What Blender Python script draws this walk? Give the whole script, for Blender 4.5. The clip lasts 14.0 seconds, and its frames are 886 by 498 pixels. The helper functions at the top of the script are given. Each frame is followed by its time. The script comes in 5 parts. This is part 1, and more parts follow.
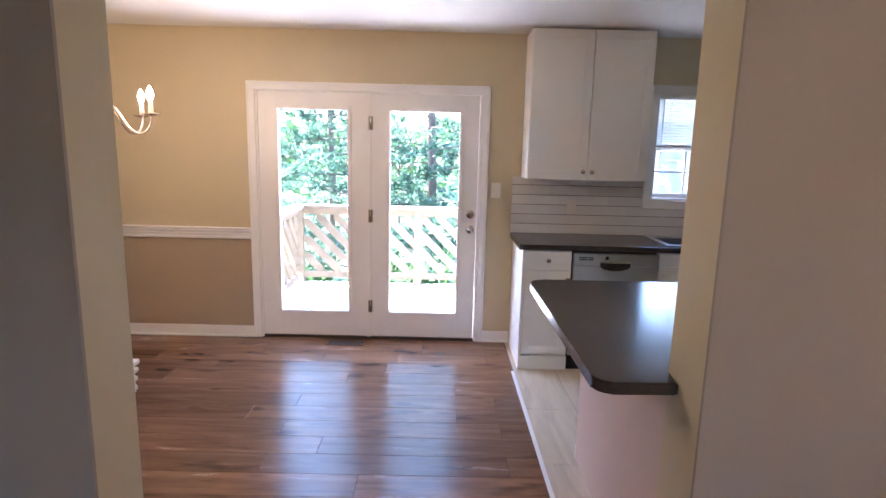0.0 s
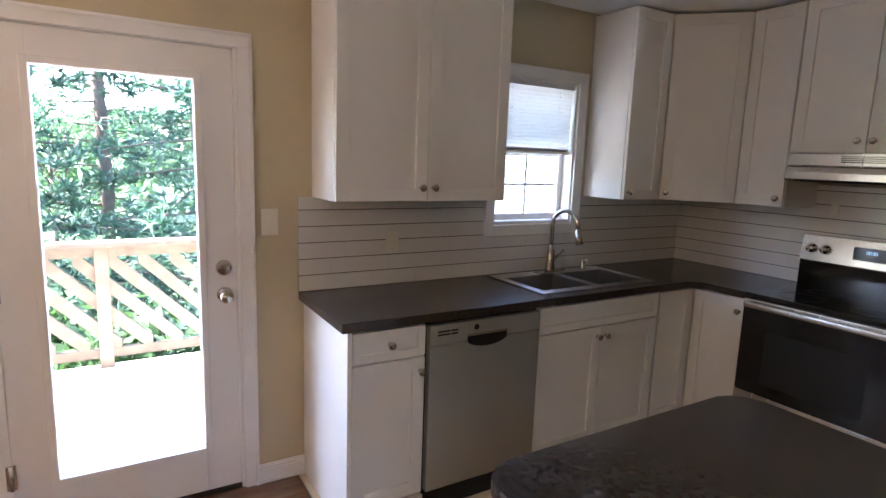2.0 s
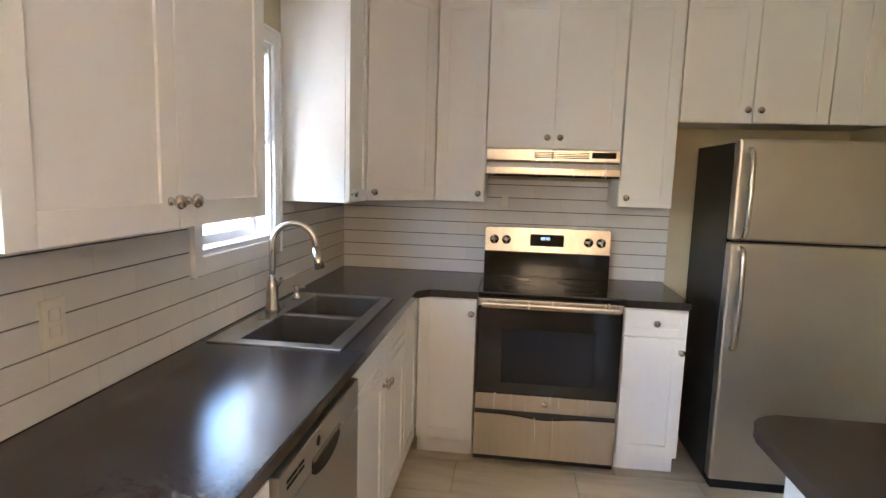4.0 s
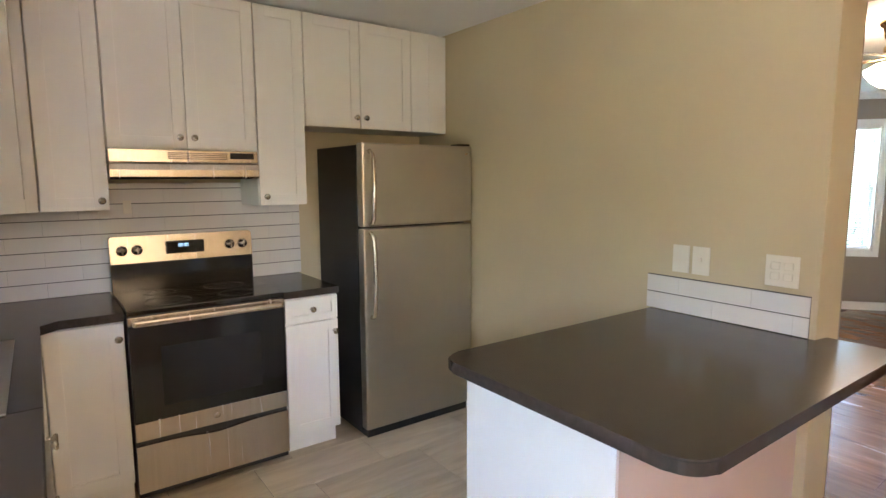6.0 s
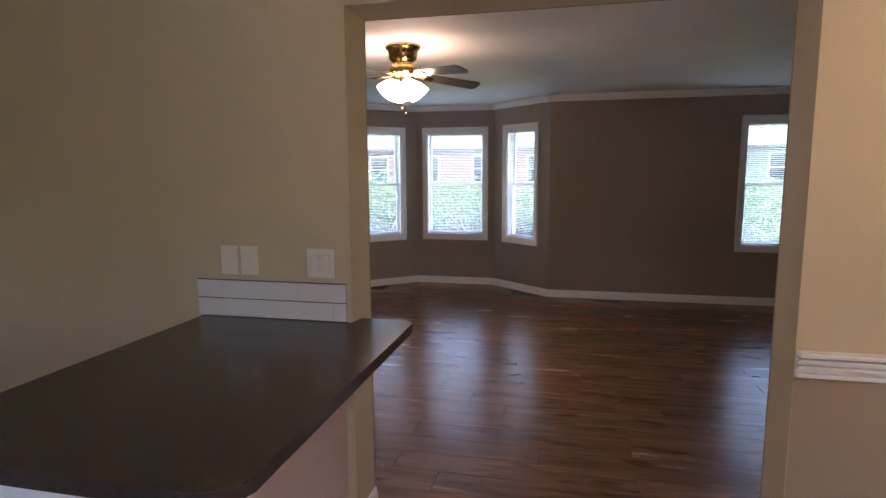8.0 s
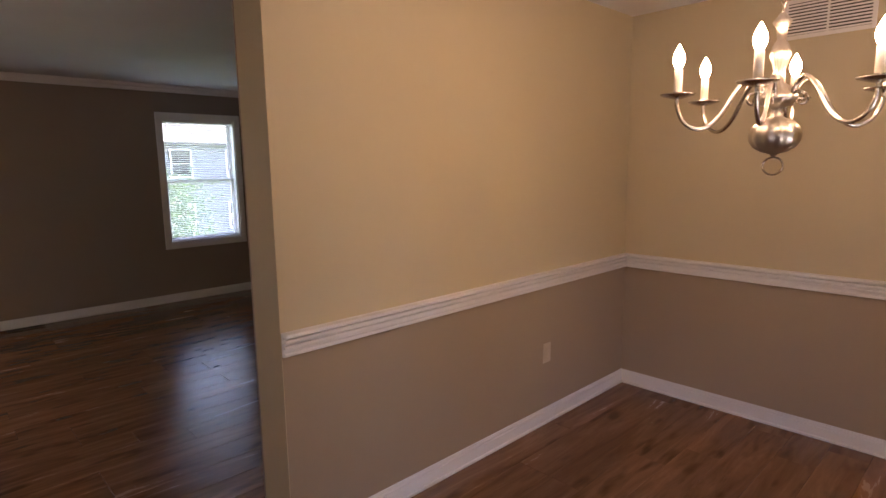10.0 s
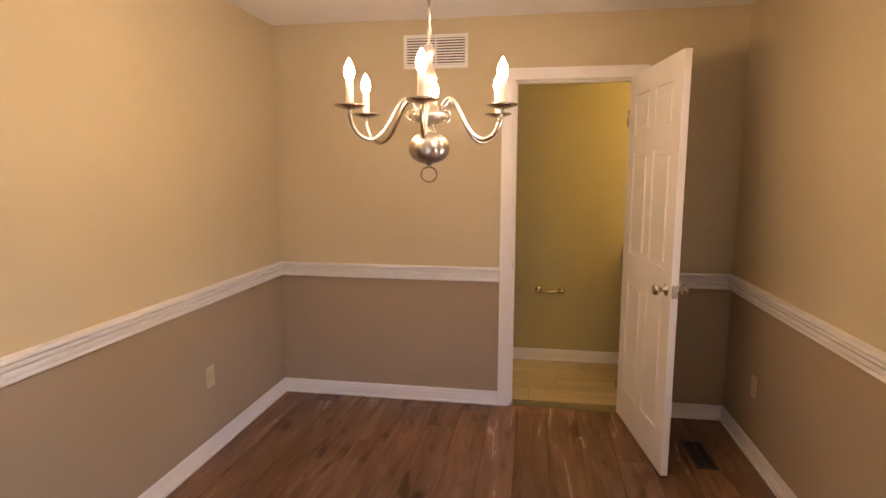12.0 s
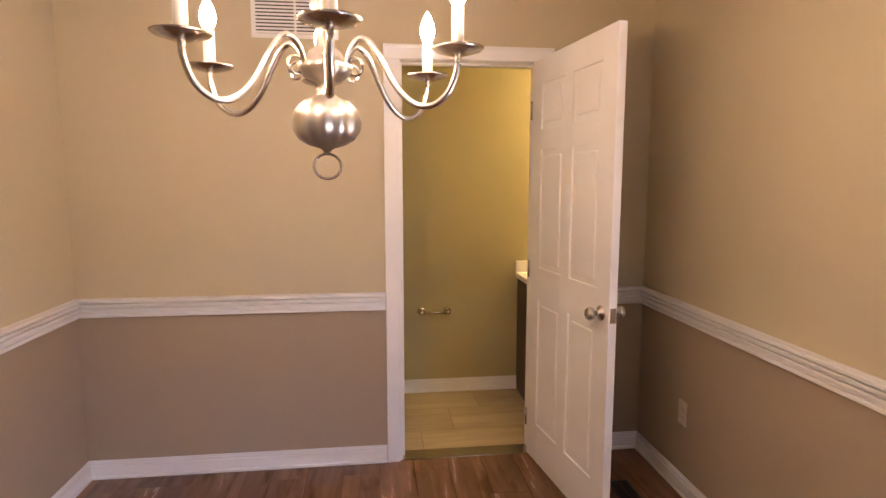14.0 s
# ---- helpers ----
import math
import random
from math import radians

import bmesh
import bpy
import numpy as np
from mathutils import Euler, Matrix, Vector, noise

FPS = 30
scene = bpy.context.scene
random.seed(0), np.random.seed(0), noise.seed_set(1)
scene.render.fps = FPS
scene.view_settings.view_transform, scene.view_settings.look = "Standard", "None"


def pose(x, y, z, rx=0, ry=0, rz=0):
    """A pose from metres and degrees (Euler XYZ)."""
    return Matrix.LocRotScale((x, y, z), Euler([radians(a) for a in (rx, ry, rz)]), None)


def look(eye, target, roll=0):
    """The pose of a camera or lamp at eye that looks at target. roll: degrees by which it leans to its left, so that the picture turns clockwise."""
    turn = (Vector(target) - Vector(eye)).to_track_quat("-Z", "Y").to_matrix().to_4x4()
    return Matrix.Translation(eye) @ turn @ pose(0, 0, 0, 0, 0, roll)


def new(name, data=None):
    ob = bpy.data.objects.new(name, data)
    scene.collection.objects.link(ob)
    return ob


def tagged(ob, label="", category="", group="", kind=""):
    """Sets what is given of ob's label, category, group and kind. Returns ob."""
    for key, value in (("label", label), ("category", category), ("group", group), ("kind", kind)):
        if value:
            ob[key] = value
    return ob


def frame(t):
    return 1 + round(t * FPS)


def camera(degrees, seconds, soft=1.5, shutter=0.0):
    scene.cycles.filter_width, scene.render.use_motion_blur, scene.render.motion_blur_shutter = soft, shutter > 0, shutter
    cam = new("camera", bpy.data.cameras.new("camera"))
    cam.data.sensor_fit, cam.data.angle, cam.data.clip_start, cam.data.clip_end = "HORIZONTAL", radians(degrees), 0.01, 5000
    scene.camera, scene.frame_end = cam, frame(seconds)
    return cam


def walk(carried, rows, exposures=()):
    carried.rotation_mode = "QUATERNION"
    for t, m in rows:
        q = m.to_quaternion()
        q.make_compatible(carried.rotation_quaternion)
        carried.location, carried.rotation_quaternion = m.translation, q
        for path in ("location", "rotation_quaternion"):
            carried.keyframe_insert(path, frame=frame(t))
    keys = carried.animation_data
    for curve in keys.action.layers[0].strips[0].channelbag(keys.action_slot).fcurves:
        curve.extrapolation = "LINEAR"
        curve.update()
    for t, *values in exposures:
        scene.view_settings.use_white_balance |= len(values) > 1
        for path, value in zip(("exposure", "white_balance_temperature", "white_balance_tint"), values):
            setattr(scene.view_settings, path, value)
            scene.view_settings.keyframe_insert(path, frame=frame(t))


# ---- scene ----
cam = camera(77.0, 14.0)
EXPOSURES = [(0.0, 5.15, 5600, 28), (0.5, 4.95, 5600, 28), (1.0, 4.8, 5700, 28), (1.5, 4.7, 5900, 24), (2.0, 4.75, 6000, 26), (2.5, 4.95, 6000, 26), (5.0, 6.2, 6200, 16), (6.0, 5.8, 6350, 20), (6.5, 5.5, 6200, 26),
             (7.5, 4.7, 6200, 30), (8.5, 4.2, 6200, 38), (9.0, 4.0, 6350, 42), (11.5, 4.75, 7200, 30), (12.5, 4.95, 6900, 31), (13.5, 5.1, 6400, 32), (14.0, 5.1, 6200, 33)]
PATH = [
    (0, (0.987, 0.788, 1.547), (0.999, 2.757, 1.198), 1.4),
    (0.5, (0.906, 1.263, 1.577), (0.941, 3.231, 1.222), 1.5),
    (1, (0.845, 1.674, 1.56), (1.076, 3.633, 1.229), 1.8),
    (1.5, (0.847, 2.187, 1.531), (1.517, 4.045, 1.218), 2.0),
    (2, (0.818, 2.671, 1.544), (1.832, 4.366, 1.229), 2.0),
    (2.5, (0.825, 3.108, 1.514), (2.233, 4.499, 1.23), 1.8),
    (4.8, (0.936, 4.44, 1.469), (2.881, 4.039, 1.232), 0.7),
    (5, (0.939, 4.472, 1.461), (2.845, 3.91, 1.233), 0.2),
    (5.5, (0.867, 4.488, 1.468), (2.654, 3.618, 1.24), 0.3),
    (6, (0.887, 4.584, 1.497), (2.491, 3.416, 1.247), -0.2),
    (6.5, (0.846, 4.61, 1.478), (2.258, 3.213, 1.239), -0.3),
    (7, (0.816, 4.585, 1.483), (1.965, 2.966, 1.238), -0.6),
    (7.5, (0.819, 4.496, 1.482), (1.65, 2.695, 1.229), -0.6),
    (8, (0.85, 4.379, 1.494), (1.283, 2.445, 1.231), -0.3),
    (8.5, (0.878, 4.283, 1.481), (0.9, 2.3, 1.217), -0.5),
    (9, (0.925, 4.255, 1.487), (0.462, 2.327, 1.223), -0.8),
    (9.2, (0.935, 4.246, 1.496), (0.255, 2.385, 1.227), -0.9),
    (11.3, (1.125, 4.083, 1.506), (-0.747, 3.444, 1.212), 0.1),
    (11.5, (1.097, 4.067, 1.498), (-0.809, 3.53, 1.213), 0.2),
    (12, (1.044, 4.027, 1.492), (-0.911, 3.706, 1.223), 0.1),
    (12.5, (1.033, 3.931, 1.489), (-0.945, 3.793, 1.229), 0.1),
    (13, (1.046, 3.846, 1.486), (-0.938, 3.876, 1.232), 0.1),
    (13.5, (0.982, 3.751, 1.475), (-0.992, 3.963, 1.227), -0.1),
    (14, (0.36, 3.777, 1.459), (-1.611, 4.012, 1.219), -0.0),
]
walk(cam, [(t, look(eye, target, roll)) for t, eye, target, roll in PATH],
     exposures=EXPOSURES)

# ---- world, sun, exposure ----
SUN_EL, SUN_AZ = 52.0, 276.0     # azimuth clockwise from +y
world = bpy.data.worlds.new("World")
scene.world = world
world.use_nodes = True
wn = world.node_tree.nodes
sky = wn.new("ShaderNodeTexSky")
sky.sky_type = "NISHITA"
sky.sun_disc = False
sky.sun_elevation = radians(SUN_EL)
sky.sun_rotation = radians(SUN_AZ)
world.node_tree.links.new(sky.outputs["Color"], wn["Background"].inputs["Color"])
wn["Background"].inputs["Strength"].default_value = 0.15
sun = new("sun", bpy.data.lights.new("sun", "SUN"))
sun.data.energy = 4.5
sun.data.angle = radians(0.5)
sun.data.color = (1.0, 0.95, 0.88)
sd = Vector((math.sin(radians(SUN_AZ)) * math.cos(radians(SUN_EL)), math.cos(radians(SUN_AZ)) * math.cos(radians(SUN_EL)), math.sin(radians(SUN_EL))))
sun.matrix_world = look(sd * 30, (0, 0, 0))

# ---- plan, in metres ----
N, S, S2 = 5.19, 2.35, 2.13        # north wall face, both faces of the wall with the wide opening
W, E = -2.43, 4.24                 # dining west wall, kitchen east wall
CEIL = 2.42
OPW, OPE, OPZ = 0.09, 1.675, 2.118   # the wide opening
LS = -2.48                         # living room south wall
BAY = [(3.63, LS), (2.89, -3.12), (1.82, -3.12), (1.07, LS)]
BD0, BD1, BDZ = 3.884, 4.598, 2.06  # bathroom door opening in the west wall
BATHW = -3.38


# ---- materials ----
def material(name, color, rough=0.5, metal=0.0, var=0.06, scale=3.0, bump=0.0, bump_scale=200.0, spec=0.5, coat=0.0, rnd=0.0):
    m = bpy.data.materials.new(name)
    m.use_nodes = True
    nt = m.node_tree
    p = nt.nodes["Principled BSDF"]
    p.inputs["Roughness"].default_value = rough
    p.inputs["Metallic"].default_value = metal
    p.inputs["Specular IOR Level"].default_value = spec
    p.inputs["Coat Weight"].default_value = coat
    tc = nt.nodes.new("ShaderNodeTexCoord")
    nz = nt.nodes.new("ShaderNodeTexNoise")
    nz.inputs["Scale"].default_value = scale
    nz.inputs["Detail"].default_value = 5
    nt.links.new(tc.outputs["Object"], nz.inputs["Vector"])
    mr = nt.nodes.new("ShaderNodeMapRange")
    mr.inputs["From Min"].default_value, mr.inputs["From Max"].default_value = 0.25, 0.75
    mr.inputs["To Min"].default_value, mr.inputs["To Max"].default_value = 1 - var, 1 + var
    nt.links.new(nz.outputs["Fac"], mr.inputs["Value"])
    last = mr.outputs["Result"]
    if rnd:
        oi = nt.nodes.new("ShaderNodeObjectInfo")
        r2 = nt.nodes.new("ShaderNodeMapRange")
        r2.inputs["To Min"].default_value, r2.inputs["To Max"].default_value = 1 - rnd, 1 + rnd
        nt.links.new(oi.outputs["Random"], r2.inputs["Value"])
        mu = nt.nodes.new("ShaderNodeMath")
        mu.operation = "MULTIPLY"
        nt.links.new(last, mu.inputs[0])
        nt.links.new(r2.outputs["Result"], mu.inputs[1])
        last = mu.outputs[0]
    vm = nt.nodes.new("ShaderNodeVectorMath")
    vm.operation = "SCALE"
    vm.inputs[0].default_value = color
    nt.links.new(last, vm.inputs["Scale"])
    nt.links.new(vm.outputs["Vector"], p.inputs["Base Color"])
    rr = nt.nodes.new("ShaderNodeMapRange")
    rr.inputs["To Min"].default_value, rr.inputs["To Max"].default_value = max(0.02, rough * 0.85), min(1, rough * 1.15)
    nt.links.new(nz.outputs["Fac"], rr.inputs["Value"])
    nt.links.new(rr.outputs["Result"], p.inputs["Roughness"])
    if bump:
        n2 = nt.nodes.new("ShaderNodeTexNoise")
        n2.inputs["Scale"].default_value = bump_scale
        n2.inputs["Detail"].default_value = 3
        nt.links.new(tc.outputs["Object"], n2.inputs["Vector"])
        b = nt.nodes.new("ShaderNodeBump")
        b.inputs["Strength"].default_value = bump
        b.inputs["Distance"].default_value = 0.002
        nt.links.new(n2.outputs["Fac"], b.inputs["Height"])
        nt.links.new(b.outputs["Normal"], p.inputs["Normal"])
    return m


def streaked(name, dark, mid, light, rough, stretch=(1.2, 14, 14), rnd=0.22, knots=True, bump=0.12, metal=0.0, coat=0.0):
    """Grain drawn out along local x, shifted and shaded piece by piece."""
    m = bpy.data.materials.new(name)
    m.use_nodes = True
    nt = m.node_tree
    p = nt.nodes["Principled BSDF"]
    p.inputs["Metallic"].default_value = metal
    p.inputs["Coat Weight"].default_value = coat
    tc = nt.nodes.new("ShaderNodeTexCoord")
    oi = nt.nodes.new("ShaderNodeObjectInfo")
    off = nt.nodes.new("ShaderNodeVectorMath")
    off.operation = "SCALE"
    off.inputs[0].default_value = (37.0, 91.0, 13.0)
    nt.links.new(oi.outputs["Random"], off.inputs["Scale"])
    add = nt.nodes.new("ShaderNodeVectorMath")
    nt.links.new(tc.outputs["Object"], add.inputs[0])
    nt.links.new(off.outputs["Vector"], add.inputs[1])
    mp = nt.nodes.new("ShaderNodeMapping")
    mp.inputs["Scale"].default_value = stretch
    nt.links.new(add.outputs["Vector"], mp.inputs["Vector"])
    n1 = nt.nodes.new("ShaderNodeTexNoise")
    n1.inputs["Scale"].default_value = 1.6
    n1.inputs["Detail"].default_value = 7
    n1.inputs["Roughness"].default_value = 0.62
    n1.inputs["Distortion"].default_value = 0.6
    nt.links.new(mp.outputs["Vector"], n1.inputs["Vector"])
    cr = nt.nodes.new("ShaderNodeValToRGB")
    cr.color_ramp.elements[0].position, cr.color_ramp.elements[0].color = 0.28, (*dark, 1)
    cr.color_ramp.elements[1].position, cr.color_ramp.elements[1].color = 0.72, (*light, 1)
    e = cr.color_ramp.elements.new(0.5)
    e.color = (*mid, 1)
    nt.links.new(n1.outputs["Fac"], cr.inputs["Fac"])
    r2 = nt.nodes.new("ShaderNodeMapRange")
    r2.inputs["To Min"].default_value, r2.inputs["To Max"].default_value = 1 - rnd, 1 + rnd
    nt.links.new(oi.outputs["Random"], r2.inputs["Value"])
    last = r2.outputs["Result"]
    if knots:
        mp2 = nt.nodes.new("ShaderNodeMapping")
        mp2.inputs["Scale"].default_value = (2.6, 9.0, 9.0)
        nt.links.new(add.outputs["Vector"], mp2.inputs["Vector"])
        n2 = nt.nodes.new("ShaderNodeTexNoise")
        n2.inputs["Scale"].default_value = 1.1
        nt.links.new(mp2.outputs["Vector"], n2.inputs["Vector"])
        k = nt.nodes.new("ShaderNodeMapRange")
        k.inputs["From Min"].default_value, k.inputs["From Max"].default_value = 0.3, 0.42
        k.inputs["To Min"].default_value, k.inputs["To Max"].default_value = 0.5, 1.0
        nt.links.new(n2.outputs["Fac"], k.inputs["Value"])
        mu = nt.nodes.new("ShaderNodeMath")
        mu.operation = "MULTIPLY"
        nt.links.new(last, mu.inputs[0])
        nt.links.new(k.outputs["Result"], mu.inputs[1])
        last = mu.outputs[0]
    vm = nt.nodes.new("ShaderNodeVectorMath")
    vm.operation = "SCALE"
    nt.links.new(cr.outputs["Color"], vm.inputs[0])
    nt.links.new(last, vm.inputs["Scale"])
    nt.links.new(vm.outputs["Vector"], p.inputs["Base Color"])
    rr = nt.nodes.new("ShaderNodeMapRange")
    rr.inputs["To Min"].default_value, rr.inputs["To Max"].default_value = rough * 0.8, rough * 1.25
    nt.links.new(n1.outputs["Fac"], rr.inputs["Value"])
    nt.links.new(rr.outputs["Result"], p.inputs["Roughness"])
    b = nt.nodes.new("ShaderNodeBump")
    b.inputs["Strength"].default_value = bump
    b.inputs["Distance"].default_value = 0.001
    nt.links.new(n1.outputs["Fac"], b.inputs["Height"])
    nt.links.new(b.outputs["Normal"], p.inputs["Normal"])
    return m


def glow(name, color, strength):
    m = bpy.data.materials.new(name)
    m.use_nodes = True
    p = m.node_tree.nodes["Principled BSDF"]
    p.inputs["Base Color"].default_value = (*color, 1)
    p.inputs["Emission Color"].default_value = (*color, 1)
    p.inputs["Emission Strength"].default_value = strength
    return m


def pane_glass():
    m = bpy.data.materials.new("pane_glass")
    m.use_nodes = True
    nt = m.node_tree
    nt.nodes.remove(nt.nodes["Principled BSDF"])
    lw = nt.nodes.new("ShaderNodeLayerWeight")
    lw.inputs["Blend"].default_value = 0.5
    pw = nt.nodes.new("ShaderNodeMath")
    pw.operation = "POWER"
    pw.inputs[1].default_value = 5.0
    nt.links.new(lw.outputs["Facing"], pw.inputs[0])
    fr = nt.nodes.new("ShaderNodeMath")
    fr.operation = "MULTIPLY_ADD"
    fr.inputs[1].default_value, fr.inputs[2].default_value = 0.95, 0.04
    nt.links.new(pw.outputs[0], fr.inputs[0])
    tr = nt.nodes.new("ShaderNodeBsdfTransparent")
    tr.inputs["Color"].default_value = (0.93, 0.96, 0.95, 1)
    gl = nt.nodes.new("ShaderNodeBsdfGlossy")
    gl.inputs["Roughness"].default_value = 0.0
    mx = nt.nodes.new("ShaderNodeMixShader")
    nt.links.new(fr.outputs[0], mx.inputs[0])
    nt.links.new(tr.outputs[0], mx.inputs[1])
    nt.links.new(gl.outputs[0], mx.inputs[2])
    nt.links.new(mx.outputs[0], nt.nodes["Material Output"].inputs["Surface"])
    return m


def foliage(name, color):
    """Leaves that let part of the light through."""
    m = material(name, color, 0.6, var=0.4, scale=1.1)
    nt = m.node_tree
    p = nt.nodes["Principled BSDF"]
    tr = nt.nodes.new("ShaderNodeBsdfTranslucent")
    tr.inputs["Color"].default_value = (color[0] * 1.5, color[1] * 1.6, color[2] * 1.2, 1)
    mx = nt.nodes.new("ShaderNodeMixShader")
    mx.inputs[0].default_value = 0.4
    nt.links.new(p.outputs[0], mx.inputs[1])
    nt.links.new(tr.outputs[0], mx.inputs[2])
    nt.links.new(mx.outputs[0], nt.nodes["Material Output"].inputs["Surface"])
    return m


M_UP = material("wall_paint_tan", (0.575, 0.485, 0.318), 0.75, var=0.04, scale=1.5, bump=0.15, bump_scale=350)
M_LOW = material("wall_paint_taupe", (0.415, 0.318, 0.215), 0.75, var=0.04, scale=1.5, bump=0.15, bump_scale=350)
M_LIV = material("wall_paint_greige", (0.32, 0.265, 0.22), 0.8, var=0.04, scale=1.5, bump=0.15, bump_scale=350)
M_BATH = material("wall_paint_olive", (0.47, 0.41, 0.21), 0.75, var=0.04, scale=1.5, bump=0.15, bump_scale=350)
M_CEIL = material("ceiling_paint", (0.84, 0.83, 0.81), 0.85, var=0.03, scale=2, bump=0.3, bump_scale=120)
M_TRIM = material("trim_paint", (0.84, 0.82, 0.80), 0.35, var=0.025, scale=4)
M_CAB = material("cabinet_paint", (0.84, 0.82, 0.775), 0.38, var=0.02, scale=3)
M_CTR = material("laminate_dark", (0.042, 0.032, 0.027), 0.19, var=0.25, scale=60, bump=0.05, bump_scale=700)
M_TILE = material("splash_tile_white", (0.74, 0.72, 0.69), 0.18, var=0.03, scale=5, rnd=0.03)
M_GROUT = material("grout_grey", (0.10, 0.095, 0.09), 0.9, var=0.2, scale=40)
M_STEEL = streaked("brushed_steel", (0.50, 0.47, 0.42), (0.53, 0.50, 0.45), (0.56, 0.53, 0.48), 0.36, (1.0, 1.0, 1.0), 0.02, False, 0.0, 1.0)
M_STEELH = streaked("brushed_steel_fine", (0.52, 0.48, 0.43), (0.56, 0.52, 0.47), (0.60, 0.56, 0.51), 0.25, (40, 1.0, 1.0), 0.02, False, 0.01, 1.0)
M_SINK = material("sink_steel", (0.46, 0.44, 0.41), 0.30, 1.0, var=0.08, scale=20)
M_NICKEL = material("satin_nickel", (0.56, 0.51, 0.45), 0.25, 1.0, var=0.05, scale=30)
M_NICKELB = material("brushed_nickel", (0.55, 0.50, 0.44), 0.36, 1.0, var=0.08, scale=40)
M_BRASS = material("polished_brass", (0.70, 0.50, 0.20), 0.18, 1.0, var=0.06, scale=25)
M_BLACK = material("appliance_black", (0.012, 0.011, 0.011), 0.12, var=0.1, scale=5)
M_BLACKM = material("appliance_black_side", (0.018, 0.017, 0.017), 0.42, var=0.1, scale=5, bump=0.3, bump_scale=600)
# Near-black for dark parts, and for shade painted into pockets and vents.
M_DARK = material("dark_parts_and_shade", (0.015, 0.013, 0.012), 0.8, var=0.2, scale=20)
M_GLASS = pane_glass()
M_BLIND = material("blind_slat", (0.82, 0.82, 0.80), 0.45, var=0.03, scale=8)
M_PLATE = material("plate_plastic", (0.76, 0.72, 0.63), 0.35, var=0.02, scale=9)
M_OUTLET = material("outlet_almond", (0.62, 0.52, 0.38), 0.4, var=0.02, scale=9)
M_VENT = material("register_bronze", (0.06, 0.045, 0.035), 0.45, 0.6, var=0.1, scale=20)
M_WOOD = streaked("laminate_plank", (0.115, 0.054, 0.027), (0.195, 0.098, 0.050), (0.28, 0.150, 0.085), 0.25, (1.0, 9, 9), 0.17, bump=0.04)
M_SEAM = material("floor_seam", (0.035, 0.018, 0.012), 0.7, var=0.2, scale=30)
M_KTILE = streaked("kitchen_floor_tile", (0.47, 0.385, 0.265), (0.60, 0.50, 0.355), (0.70, 0.61, 0.46), 0.36, (1.0, 7, 7), 0.06, False, 0.06)
M_KGROUT = material("floor_grout", (0.24, 0.19, 0.14), 0.9, var=0.15, scale=40)
M_BATHF = streaked("bath_floor_tile", (0.36, 0.27, 0.15), (0.46, 0.36, 0.20), (0.56, 0.45, 0.27), 0.4, (1.0, 6, 6), 0.05, False, 0.06)
M_CANDLE = material("candle_sleeve", (0.80, 0.76, 0.66), 0.4, var=0.02, scale=9)
M_BULB = glow("bulb_glow", (1.0, 0.72, 0.40), 11.0)
M_SHADE = glow("fan_shade_glow", (1.0, 0.80, 0.55), 1.7)
M_VBULB = glow("vanity_glow", (1.0, 0.78, 0.32), 2.2)
M_LED = glow("clock_led", (0.5, 0.8, 1.0), 0.02)
M_BLADE = streaked("fan_blade_wood", (0.02, 0.012, 0.009), (0.035, 0.02, 0.014), (0.05, 0.03, 0.02), 0.4, (1.5, 14, 14), 0.05, False)
M_VWOOD = streaked("vanity_wood", (0.02, 0.009, 0.006), (0.04, 0.018, 0.012), (0.06, 0.03, 0.018), 0.4, (10, 10, 1.2), 0.05, False)
M_DECK = streaked("deck_board_grey", (0.50, 0.48, 0.45), (0.60, 0.58, 0.54), (0.68, 0.66, 0.62), 0.8, (12, 1.0, 12), 0.12, False)
M_RAILW = streaked("rail_lumber", (0.12, 0.085, 0.055), (0.165, 0.122, 0.082), (0.21, 0.16, 0.112), 0.75, (6, 6, 6), 0.14, False)
M_BARK = material("bark", (0.09, 0.065, 0.05), 0.9, var=0.4, scale=9, bump=0.8, bump_scale=25)
M_PINE = foliage("pine_needles", (0.040, 0.084, 0.060))
M_LEAF = foliage("broad_leaves", (0.045, 0.088, 0.034))
M_GRASS = material("lawn", (0.04, 0.075, 0.025), 0.9, var=0.35, scale=0.8, bump=0.8, bump_scale=40)
M_SIDING = material("siding_grey", (0.16, 0.165, 0.17), 0.6, var=0.05, scale=2)
M_BRICK = material("brick_red", (0.30, 0.13, 0.09), 0.85, var=0.25, scale=6)
M_ROOF = material("roof_shingle", (0.06, 0.058, 0.06), 0.9, var=0.3, scale=8, bump=0.6, bump_scale=20)
M_ROAD = material("asphalt", (0.05, 0.05, 0.052), 0.9, var=0.2, scale=4, bump=0.4, bump_scale=60)
M_PIN = material("pinkish_panel", (0.60, 0.45, 0.38), 0.6, var=0.03, scale=2)


